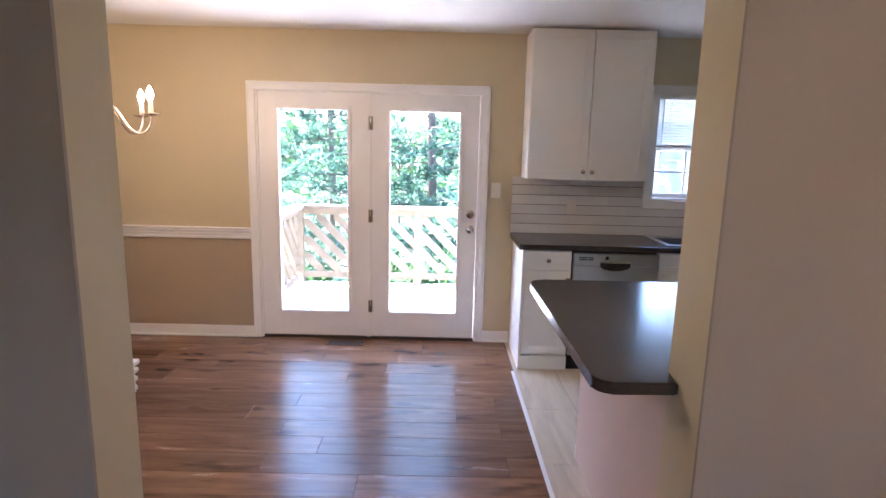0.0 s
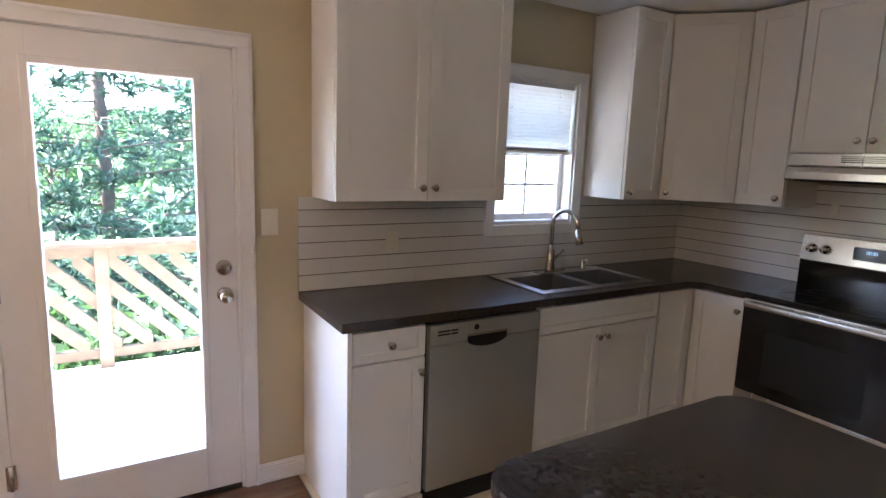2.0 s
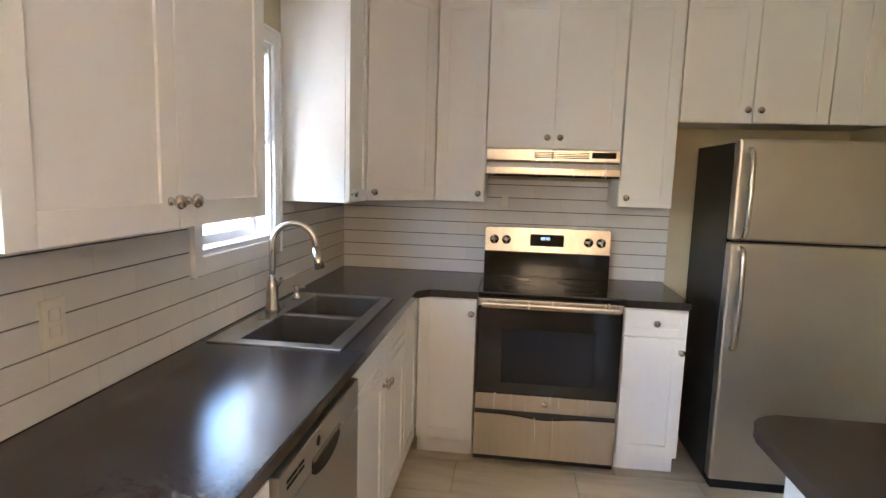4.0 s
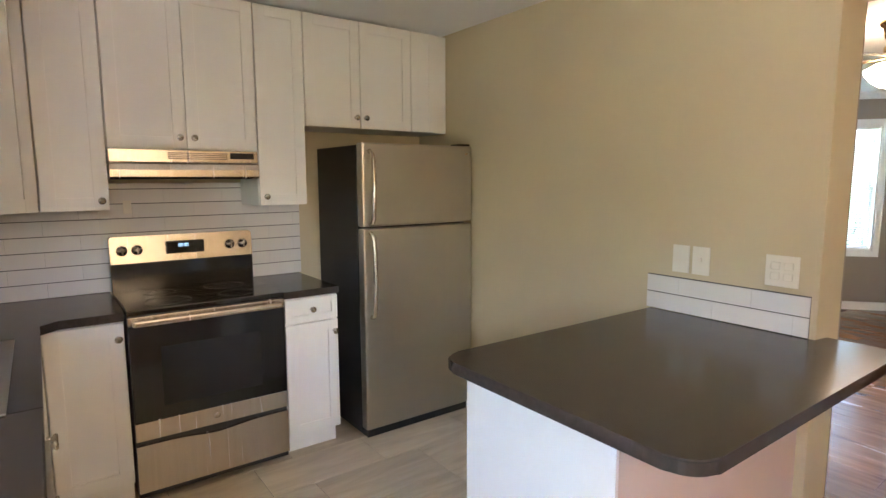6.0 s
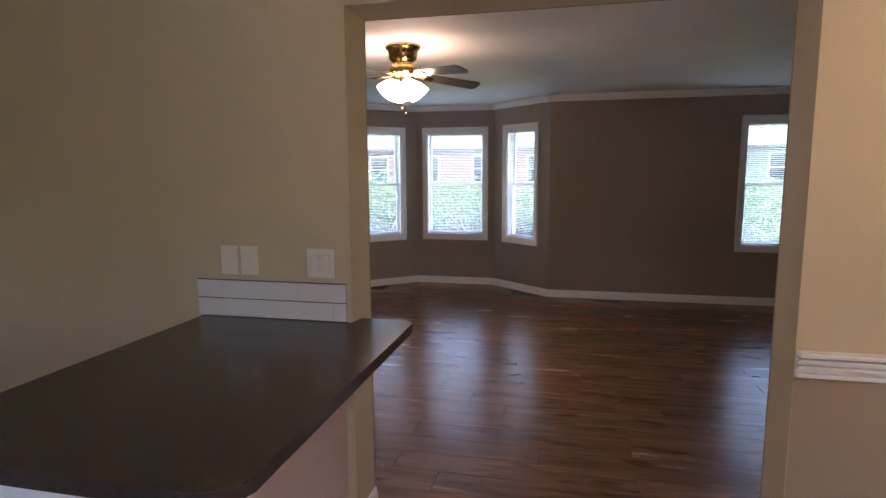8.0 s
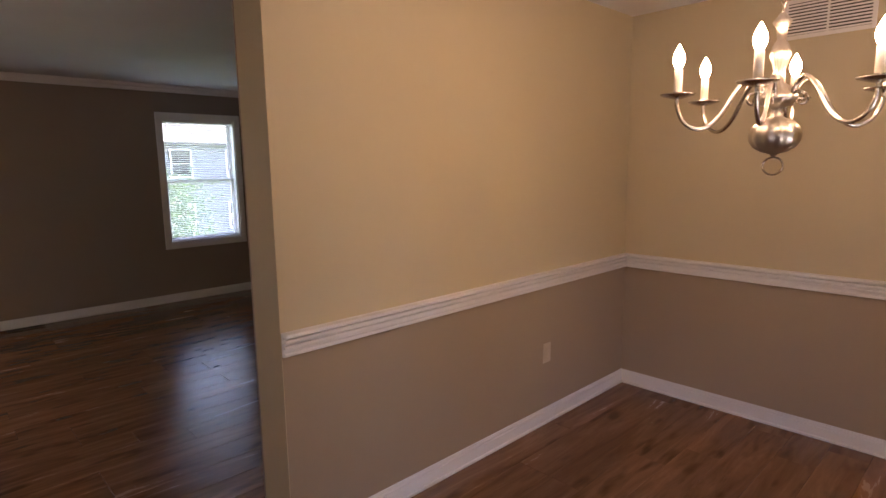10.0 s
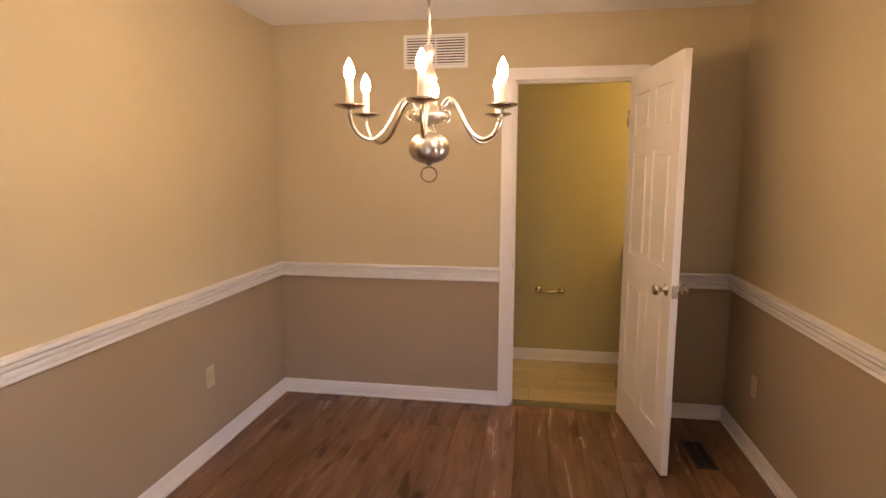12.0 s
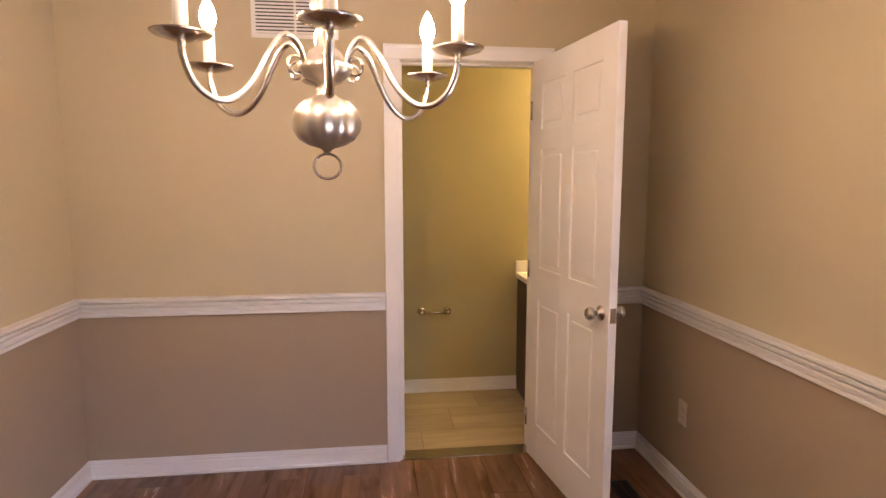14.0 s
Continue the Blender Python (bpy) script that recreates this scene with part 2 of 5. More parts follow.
# ---- mesh tools ----
class Build:
    """Joins boxes, turned shapes and tubes into one mesh."""

    def __init__(self):
        self.bm = bmesh.new()

    def box(self, x0, y0, z0, x1, y1, z1, bevel=0.0, mat=0):
        r = bmesh.ops.create_cube(self.bm, size=1.0)
        vs = r["verts"]
        for v in vs:
            v.co = Vector(((x0 + x1) / 2 + v.co.x * (x1 - x0), (y0 + y1) / 2 + v.co.y * (y1 - y0), (z0 + z1) / 2 + v.co.z * (z1 - z0)))
        fs = {f for v in vs for f in v.link_faces}
        for f in fs:
            f.material_index = mat
        if bevel:
            es = list({e for v in vs for e in v.link_edges})
            bmesh.ops.bevel(self.bm, geom=es, offset=bevel, segments=2, affect="EDGES", profile=0.6)
        return self

    def prism(self, pts, z0, z1, mat=0):
        a = [self.bm.verts.new((x, y, z0)) for x, y in pts]
        b = [self.bm.verts.new((x, y, z1)) for x, y in pts]
        n = len(pts)
        fs = [self.bm.faces.new(a[::-1]), self.bm.faces.new(b)]
        for i in range(n):
            fs.append(self.bm.faces.new((a[i], a[(i + 1) % n], b[(i + 1) % n], b[i])))
        for f in fs:
            f.material_index = mat
        return self

    def lathe(self, prof, at=(0, 0, 0), seg=24, axis="z", wave=0.0, lobes=8):
        rings = []
        for r, h in prof:
            ring = []
            for i in range(seg):
                a = 2 * math.pi * i / seg
                rr = max(r, 0.0004) * (1 + wave * math.cos(lobes * a))
                c = (rr * math.cos(a), rr * math.sin(a), h)
                if axis == "y":
                    c = (c[0], c[2], c[1])
                elif axis == "x":
                    c = (c[2], c[0], c[1])
                ring.append(self.bm.verts.new(Vector(c) + Vector(at)))
            rings.append(ring)
        for a, b in zip(rings, rings[1:]):
            for i in range(seg):
                f = self.bm.faces.new((a[i], a[(i + 1) % seg], b[(i + 1) % seg], b[i]))
                f.smooth = True
        for ring in (rings[0], rings[-1]):
            self.bm.faces.new(ring)
        return self

    def tube(self, pts, r, seg=10, closed=False, r1=None):
        pts = [Vector(p) for p in pts]
        n = len(pts)
        rings = []
        up = Vector((0.0131, 0.0173, 1))
        for i, p in enumerate(pts):
            if closed:
                d = pts[(i + 1) % n] - pts[i - 1]
            else:
                d = pts[min(i + 1, n - 1)] - pts[max(i - 1, 0)]
            d.normalize()
            s = d.cross(up)
            if s.length < 1e-3:
                s = d.cross(Vector((1, 0, 0)))
            s.normalize()
            u = s.cross(d)
            rad = r if r1 is None else r + (r1 - r) * i / (n - 1)
            rings.append([self.bm.verts.new(p + (s * math.cos(2 * math.pi * k / seg) + u * math.sin(2 * math.pi * k / seg)) * rad) for k in range(seg)])
        pairs = list(zip(rings, rings[1:])) + ([(rings[-1], rings[0])] if closed else [])
        for a, b in pairs:
            for k in range(seg):
                f = self.bm.faces.new((a[k], a[(k + 1) % seg], b[(k + 1) % seg], b[k]))
                f.smooth = True
        if not closed:
            self.bm.faces.new(rings[0])
            self.bm.faces.new(rings[-1])
        return self

    def turn(self, m):
        self.bm.transform(m)
        return self

    def done(self, name, mats, parent=None, m=None):
        bmesh.ops.recalc_face_normals(self.bm, faces=self.bm.faces)
        me = bpy.data.meshes.new(name)
        self.bm.to_mesh(me)
        self.bm.free()
        for x in (mats if isinstance(mats, (list, tuple)) else [mats]):
            me.materials.append(x)
        ob = new(name, me)
        if parent is not None:
            ob.parent = parent
        if m is not None:
            ob.matrix_basis = m
        return ob


def thing(name, m, label, category, group=""):
    ob = new(name)
    ob.empty_display_size = 0.1
    ob.matrix_basis = m
    return tagged(ob, label, category, group)


def smooth_path(pts, per=6):
    """Catmull-Rom through the points."""
    pts = [Vector(p) for p in pts]
    q = [pts[0] * 2 - pts[1]] + pts + [pts[-1] * 2 - pts[-2]]
    out = []
    for i in range(1, len(q) - 2):
        a, b, c, d = q[i - 1:i + 3]
        for k in range(per):
            t = k / per
            out.append(0.5 * (2 * b + (c - a) * t + (2 * a - 5 * b + 4 * c - d) * t * t + (3 * b - a - 3 * c + d) * t ** 3))
    out.append(pts[-1])
    return out


def structure(ob, label, category):
    return tagged(ob, label, category, kind="structure")


def wall(name, length, thick, height, openings, bands, mats, m, label):
    """A wall along local x, with its seen face on y = 0 and its thickness towards +y. bands: (x0, x1, z, low, high): paint below and above z."""
    b = Build()
    xs = sorted({0, length, *[v for o in openings for v in o[:2]], *[v for q in bands for v in q[:2]]})
    for x0, x1 in zip(xs, xs[1:]):
        mid = (x0 + x1) / 2
        zs = [(0, height)]
        for a, c, z0, z1 in openings:
            if a < mid < c:
                zs = [(0, z0), (z1, height)]
        cut, low, high = 0, 0, 0
        for a, c, z, lo, hi in bands:
            if a < mid < c:
                cut, low, high = z, lo, hi
        for z0, z1 in zs:
            for a, c, mi in ((z0, min(z1, cut), low), (max(z0, cut), z1, high)):
                if c - a > 0.001:
                    b.box(x0, 0, a, x1, thick, c, mat=mi)
    return structure(b.done(name, mats, m=m), label, "wall")

# ---- the large structure ----
PD0, PD1, PDZ = -0.455, 1.291, 1.985          # patio door opening in the north wall
KW0, KW1, KWZ0, KWZ1 = 2.64, 3.215, 1.195, 2.012  # kitchen window opening
RAIL = 0.86
wall("wall_north", E - W, 0.16, CEIL, [(PD0 - W, PD1 - W, 0, PDZ), (KW0 - W, KW1 - W, KWZ0, KWZ1)], [(0, PD0 - W, RAIL, 1, 0)],
     [M_UP, M_LOW], pose(W, N, 0), "tan painted wall with a chair rail and taupe lower part")
wall("wall_south", E - W, S - S2 - 0.012, CEIL, [(E - OPE, E - OPW, 0, OPZ)], [(E - OPW + 0.003, E - W, RAIL, 1, 0)],
     [M_UP, M_LOW], pose(E, S, 0, 0, 0, 180), "tan painted wall with a wide cased-free opening")
wall("wall_living_north", 5.1 + 3.3, 0.012, CEIL, [(OPW + 3.3, OPE + 3.3, 0, OPZ)], [], [M_LIV], pose(-3.3, S2, 0), "greige painted living room wall")
wall("wall_west", N - S2 + 0.16, 0.12, CEIL, [(BD0 - S2, BD1 - S2, 0, BDZ)], [(0, N + 0.16 - S2, RAIL, 1, 0)],
     [M_UP, M_LOW], pose(W, S2, 0, 0, 0, 90), "tan painted wall with a chair rail and a doorway")
wall("wall_east", N - S2 + 0.16, 0.14, CEIL, [], [], [M_UP], pose(E, N + 0.16, 0, 0, 0, -90), "tan painted kitchen wall behind cabinets")
wall("wall_living_west", S2 - LS + 0.15, 0.12, CEIL, [], [], [M_LIV], pose(-3.3, LS - 0.15, 0, 0, 0, 90), "plain greige living room wall")
wall("wall_living_east", S2 - LS + 0.15, 0.12, CEIL, [], [], [M_LIV], pose(5.1, S2, 0, 0, 0, -90), "plain greige living room wall")
LW_Z0, LW_Z1 = 0.672, 2.068
SW0, SW1 = -1.885, -1.07      # living room side window
wall("wall_living_south", BAY[3][0] + 3.3, 0.15, CEIL, [(BAY[3][0] - SW1, BAY[3][0] - SW0, LW_Z0, LW_Z1)], [], [M_LIV],
     pose(BAY[3][0], LS, 0, 0, 0, 180), "greige living room wall with a window")
wall("wall_living_south_east", 5.1 - BAY[0][0], 0.15, CEIL, [], [], [M_LIV], pose(5.1, LS, 0, 0, 0, 180), "greige living room wall beside the bay")
bay_poses = []
for i, (p, q) in enumerate(zip(BAY, BAY[1:])):
    d = Vector((q[0] - p[0], q[1] - p[1]))
    ww = 0.78 if i == 1 else 0.50
    a = d.length / 2 - ww / 2
    m = pose(p[0], p[1], 0, 0, 0, math.degrees(math.atan2(d.y, d.x)))
    wall("wall_bay_" + str(i + 1), d.length, 0.15, CEIL, [(a, a + ww, LW_Z0, LW_Z1)], [], [M_LIV], m, "greige bay wall with a tall window")
    bay_poses.append((m, a, ww, d.length))
# bathroom shell
wall("wall_bath_back", 2.6, 0.1, CEIL, [], [], [M_BATH], pose(BATHW, 3.0, 0, 0, 0, 90), "yellow-olive bathroom wall")
wall("wall_bath_south", W - 0.12 - BATHW, 0.1, CEIL, [], [], [M_BATH], pose(W - 0.12, 3.0, 0, 0, 0, 180), "yellow-olive bathroom wall")
wall("wall_bath_north", W - 0.12 - BATHW, 0.1, CEIL, [], [], [M_BATH], pose(BATHW, 5.6, 0), "yellow-olive bathroom wall")
wall("wall_bath_east", 5.6 - N - 0.16, 0.1, CEIL, [], [], [M_BATH], pose(W - 0.12, 5.6, 0, 0, 0, -90), "yellow-olive bathroom wall")
b = Build()
b.box(-4.0, -3.4, CEIL, 5.4, 5.8, CEIL + 0.2)
structure(b.done("ceiling", M_CEIL), "white painted ceiling", "ceiling")
# floors: a dark bed under the planks and tiles, which are laid at the end
b = Build()
b.box(-3.42, -3.2, -0.15, 5.22, N + 0.16, -0.008)
floor = structure(b.done("floor", M_SEAM), "reddish brown wood-look plank floor", "floor")
KX, KY = 1.535, S      # west edge of the kitchen tiles
b = Build()
b.box(KX, KY, -0.008, E, N, -0.0035)
kfloor = structure(b.done("floor_kitchen", M_KGROUT), "pale wood-grained tile kitchen floor", "floor")
b = Build()
b.box(BATHW, 3.0, -0.15, W - 0.06, 5.6, -0.004)
bfloor = structure(b.done("floor_bath", M_KGROUT), "pale tile bathroom floor", "floor")
b = Build()
b.box(KX - 0.018, S, -0.003, KX + 0.004, 4.56, 0.004, 0.0015)
structure(b.done("trim_threshold", M_TRIM), "thin white strip between plank and tile floor", "trim")
b = Build()
b.box(W - 0.10, BD0, -0.006, W + 0.0, BD1, 0.003, 0.001)
structure(b.done("trim_bath_threshold", M_NICKEL), "thin metal strip in the bathroom doorway", "trim")


def baseboard(x0, y0, x1, y1, name="baseboard"):
    """A baseboard whose wall lies to the left of the line."""
    d = Vector((x1 - x0, y1 - y0))
    b = Build()
    L = d.length
    b.box(0, -0.012, 0, L, 0, 0.066, 0.002)
    b.box(0, -0.009, 0.066, L, 0, 0.082, 0.003)
    b.box(0, -0.006, 0.082, L, 0, 0.092, 0.002)
    b.box(0, -0.022, 0, L, -0.012, 0.016, 0.004)
    return structure(b.done(name, M_TRIM, m=pose(x0, y0, 0, 0, 0, math.degrees(math.atan2(d.y, d.x)))), "white moulded baseboard", "baseboard")


def chair_rail(x0, y0, x1, y1):
    d = Vector((x1 - x0, y1 - y0))
    b = Build()
    L = d.length
    b.box(0, -0.010, 0.812, L, 0, 0.905, 0.002)
    b.box(0, -0.022, 0.814, L, -0.010, 0.832, 0.006)
    b.box(0, -0.027, 0.843, L, -0.010, 0.858, 0.006)
    b.box(0, -0.034, 0.868, L, -0.010, 0.882, 0.005)
    b.box(0, -0.042, 0.889, L, -0.010, 0.905, 0.005)
    return structure(b.done("trim_chair_rail", M_TRIM, m=pose(x0, y0, 0, 0, 0, math.degrees(math.atan2(d.y, d.x)))), "white moulded chair rail", "chair rail")


for f in (baseboard, chair_rail):
    f(W, N, -0.515, N)
    f(OPW - 0.002, S, W, S)
    f(W, S, W, BD0 - 0.068)
    f(W, BD1 + 0.068, W, N)
baseboard(1.351, N, 1.575, N)
baseboard(BATHW, 3.0, BATHW, 5.6)
baseboard(OPE, S, OPE, S2)
baseboard(OPW, S2, OPW, S)
for p, q in zip(BAY, BAY[1:]):
    baseboard(*p, *q)
baseboard(BAY[3][0], LS, -3.3, LS)
baseboard(5.1, LS, BAY[0][0], LS)
baseboard(-3.3, LS, -3.3, S2)
baseboard(-3.3, S2, OPW, S2)
baseboard(OPE, S2, 5.1, S2)
# crown moulding of the living room
for p, q in [(a, c) for a, c in zip(BAY, BAY[1:])] + [(BAY[3], (-3.3, LS)), ((5.1, LS), BAY[0]), ((-3.3, LS), (-3.3, S2)), ((5.1, S2), (5.1, LS))]:
    d = Vector((q[0] - p[0], q[1] - p[1]))
    b = Build()
    b.box(0, -0.03, CEIL - 0.075, d.length, 0, CEIL, 0.006)
    b.box(0, -0.06, CEIL - 0.04, d.length, -0.03, CEIL, 0.012)
    structure(b.done("trim_crown", M_TRIM, m=pose(p[0], p[1], 0, 0, 0, math.degrees(math.atan2(d.y, d.x)))), "white crown moulding", "crown moulding")


def casing(b, w, z0, z1, wid=0.062, sill=True):
    """Flat casing with an outer bead round an opening 0..w, z0..z1 on the face y = 0."""
    for x0, x1 in ((-wid, 0.0), (w, w + wid)):
        b.box(x0, -0.016, z0 - (wid if sill else 0), x1, 0, z1, 0.003)
    b.box(-wid, -0.016, z1, w + wid, 0, z1 + wid, 0.003)
    for x0, x1 in ((-wid, -wid + 0.014), (w + wid - 0.014, w + wid)):
        b.box(x0, -0.024, z0 - (wid if sill else 0), x1, -0.016, z1 + wid, 0.003)
    b.box(-wid, -0.024, z1 + wid - 0.014, w + wid, -0.016, z1 + wid, 0.003)
    if sill:
        b.box(0, -0.016, z0 - wid, w, 0, z0, 0.003)


def window(name, m, w, z0, z1, depth, blind_to, label, grid=True):
    t = tagged(new(name), label, "window", kind="structure")
    t.matrix_basis = m
    b = Build()
    casing(b, w, z0, z1)
    b.done("casing", M_TRIM, t)
    b = Build()
    y0, y1 = 0.0, depth
    b.box(0, y0, z0, 0.012, y1, z1)
    b.box(w - 0.012, y0, z0, w, y1, z1)
    b.box(0.012, y0, z1 - 0.012, w - 0.012, y1, z1)
    b.box(0.012, y0, z0, w - 0.012, y1, z0 + 0.02, 0.003)
    b.done("frame", M_TRIM, t)
    zm = (z0 + z1) / 2
    for nm, a, c, ys in (("lower_sash", z0 + 0.02, zm + 0.02, depth - 0.085), ("upper_sash", zm - 0.02, z1 - 0.012, depth - 0.045)):
        b = Build()
        s = 0.034
        b.box(0.012, ys, a, 0.012 + s, ys + 0.03, c, 0.003)
        b.box(w - 0.012 - s, ys, a, w - 0.012, ys + 0.03, c, 0.003)
        b.box(0.012 + s, ys, a, w - 0.012 - s, ys + 0.03, a + s, 0.003)
        b.box(0.012 + s, ys, c - s, w - 0.012 - s, ys + 0.03, c, 0.003)
        if grid:
            b.box(w / 2 - 0.006, ys + 0.01, a + s, w / 2 + 0.006, ys + 0.022, c - s, 0.001)
            zc = (a + c) / 2
            b.box(0.012 + s, ys + 0.01, zc - 0.006, w / 2 - 0.006, ys + 0.022, zc + 0.006, 0.001)
            b.box(w / 2 + 0.006, ys + 0.01, zc - 0.006, w - 0.012 - s, ys + 0.022, zc + 0.006, 0.001)
        b.done(nm, M_TRIM, t)
        b = Build()
        b.box(0.012 + s, ys + 0.014, a + s, w - 0.012 - s, ys + 0.018, c - s)
        g = b.done("pane", M_GLASS, t)
        g.visible_shadow = False
    # blind
    bl = thing("window_blind", m @ Matrix.Translation((0, 0, 0)), "white horizontal-slat blind hanging in a window", "blind", "window blinds")
    b = Build()
    b.box(0.016, 0.008, z1 - 0.04, w - 0.016, 0.04, z1 - 0.012, 0.003)
    b.done("headrail", M_BLIND, bl)
    b = Build()
    b.box(0.018, 0.012, blind_to, w - 0.018, 0.036, blind_to + 0.016, 0.003)
    b.done("bottom_rail", M_BLIND, bl)
    b = Build()
    z = z1 - 0.052
    tilt = 0.0095 if grid else 0.0045
    while z > blind_to + 0.022:
        q = [b.bm.verts.new(c) for c in ((0.02, 0.013, z + tilt), (w - 0.02, 0.013, z + tilt), (w - 0.02, 0.024, z + 0.0015), (0.02, 0.024, z + 0.0015),
                                         (0.02, 0.035, z - tilt), (w - 0.02, 0.035, z - tilt))]
        b.bm.faces.new(q[:4])
        b.bm.faces.new((q[3], q[2], q[5], q[4]))
        z -= 0.021
    s = tagged(b.done("slat", M_BLIND, bl), kind="stuff")
    so = s.modifiers.new("thick", "SOLIDIFY")
    so.thickness = 0.0012
    for x in (w * 0.2, w * 0.8):
        b = Build()
        b.tube([(x, 0.024, z1 - 0.03), (x, 0.024, blind_to + 0.01)], 0.0012, 5)
        b.done("cord", M_BLIND, bl)
    b = Build()
    b.tube([(0.05, 0.006, z1 - 0.04), (0.052, 0.005, z1 - 0.5)], 0.003, 6)
    b.done("wand", M_BLIND, bl)
    return t


window("window_1", pose(KW0, N, 0), KW1 - KW0, KWZ0, KWZ1, 0.16, 1.60, "white sash window over the sink with its blind half raised")
for i, (m, a, ww, L) in enumerate(bay_poses):
    window("window_" + str(i + 2), m @ Matrix.Translation((a, 0, 0)), ww, LW_Z0, LW_Z1, 0.15, LW_Z0 + 0.025, "tall white bay window behind a lowered blind", grid=False)
window("window_5", pose(SW1, LS, 0, 0, 0, 180), SW1 - SW0, LW_Z0, LW_Z1, 0.15, LW_Z0 + 0.025, "tall white window behind a lowered blind", grid=False)

# patio doors
pd = tagged(new("door_1"), "white double patio door with full-height glass panes, closed", "patio door", kind="structure")
pd.matrix_basis = pose(PD0, N, 0)
PW = PD1 - PD0
b = Build()
casing(b, PW, 0, PDZ - 0.012, 0.06, sill=False)
b.done("casing", M_TRIM, pd)
b = Build()
b.box(0, 0, 0, 0.014, 0.15, PDZ)
b.box(PW - 0.014, 0, 0, PW, 0.15, PDZ)
b.box(0.014, 0, PDZ - 0.014, PW - 0.014, 0.15, PDZ)
b.box(PW / 2 - 0.0165, 0.0, 0.018, PW / 2 + 0.0165, 0.06, PDZ - 0.014, 0.002)
b.done("frame", M_TRIM, pd)
b = Build()
b.box(0.014, 0.0, -0.01, PW - 0.014, 0.15, 0.018, 0.003)
b.done("sill", M_VENT, pd)
for side in (0, 1):
    x0 = 0.017 if side == 0 else PW / 2 + 0.017
    x1 = PW / 2 - 0.017 if side == 0 else PW - 0.017
    g0 = (-0.292 if side == 0 else 0.578) - PD0
    g1 = g0 + 0.552
    b = Build()
    y0, y1 = 0.008, 0.052
    b.box(x0, y0, 0.022, g0, y1, PDZ - 0.018, 0.002)
    b.box(g1, y0, 0.022, x1, y1, PDZ - 0.018, 0.002)
    b.box(g0, y0, 0.022, g1, y1, 0.228, 0.002)
    b.box(g0, y0, 1.84, g1, y1, PDZ - 0.018, 0.002)
    for yy0, yy1 in ((-0.004, 0.009), (0.051, 0.064)):
        b.box(g0 - 0.022, yy0, 0.206, g0 + 0.006, yy1, 1.862, 0.004)
        b.box(g1 - 0.006, yy0, 0.206, g1 + 0.022, yy1, 1.862, 0.004)
        b.box(g0 + 0.006, yy0, 0.206, g1 - 0.006, yy1, 0.234, 0.004)
        b.box(g0 + 0.006, yy0, 1.834, g1 - 0.006, yy1, 1.862, 0.004)
    dr = b.done("door_leaf", M_TRIM, pd)
    b = Build()
    b.box(g0 + 0.002, 0.027, 0.23, g1 - 0.002, 0.033, 1.838)
    g = b.done("pane", M_GLASS, dr)
    g.visible_shadow = False
    if side:
        b = Build()
        kx = 1.222 - PD0
        b.lathe([(0.033, 0.008), (0.033, 0.003), (0.030, -0.004), (0.012, -0.008), (0.011, -0.03), (0.026, -0.04), (0.029, -0.052), (0.022, -0.064), (0.0, -0.068)], (kx, 0, 0.93), 20, "y")
        b.lathe([(0.034, 0.008), (0.034, 0.002), (0.029, -0.010), (0.020, -0.012), (0.0, -0.012)], (kx, 0, 1.05), 20, "y")
        b.box(kx - 0.004, -0.03, 1.035, kx + 0.004, -0.012, 1.065, 0.002)
        b.done("knob", M_NICKEL, dr)
        b = Build()
        for z in (0.28, 1.02, 1.74):
            b.tube([(PW / 2 + 0.015, -0.006, z - 0.05), (PW / 2 + 0.015, -0.006, z + 0.05)], 0.008, 8)
            b.box(PW / 2 - 0.002, -0.002, z - 0.05, PW / 2 + 0.03, 0.0065, z + 0.05)
        b.done("hinge", M_NICKEL, pd)

# bathroom doorway and its open six-panel door
dw = tagged(new("door_2"), "white cased doorway to the bathroom", "doorway", kind="structure")
dw.matrix_basis = pose(W, BD0, 0, 0, 0, 90)
DWW = BD1 - BD0
b = Build()
casing(b, DWW, 0, BDZ - 0.012, 0.066, sill=False)
b.done("casing", M_TRIM, dw)
b = Build()
b.box(0, 0, 0, 0.014, 0.12, BDZ)
b.box(DWW - 0.014, 0, 0, DWW, 0.12, BDZ)
b.box(0.014, 0, BDZ - 0.014, DWW - 0.014, 0.12, BDZ)
b.box(0.014, 0.05, 0, 0.026, 0.085, BDZ - 0.014)
b.box(0.026, 0.05, BDZ - 0.026, DWW - 0.014, 0.085, BDZ - 0.014)
b.done("jamb", M_TRIM, dw)
b = Build()
b.box(0.0135, 0.012, 0.90, 0.0155, 0.04, 0.96)
b.done("strike_plate", M_NICKEL, dw)


def panel_door(w, h, t):
    """Six raised panels in a slab 0..w, standing on z = 0, thickness along y."""
    b = Build()
    st, mid = 0.105, 0.085
    rails = [(0, 0.20), (0.86, 1.02), (1.60, 1.70), (h - 0.12, h)]
    for x0, x1 in ((0, st), (w / 2 - mid / 2, w / 2 + mid / 2), (w - st, w)):
        b.box(x0, 0, 0, x1, t, h, 0.0015)
    for z0, z1 in rails:
        b.box(st, 0, z0, w / 2 - mid / 2, t, z1, 0.0015)
        b.box(w / 2 + mid / 2, 0, z0, w - st, t, z1, 0.0015)
    for (a, z0), (z1, c) in zip(rails, rails[1:]):
        for x0, x1 in ((st, w / 2 - mid / 2), (w / 2 + mid / 2, w - st)):
            b.box(x0, 0.009, z0, x1, t - 0.009, z1)
            b.box(x0 + 0.028, 0.002, z0 + 0.028, x1 - 0.028, t - 0.002, z1 - 0.028, 0.0065)
    return b


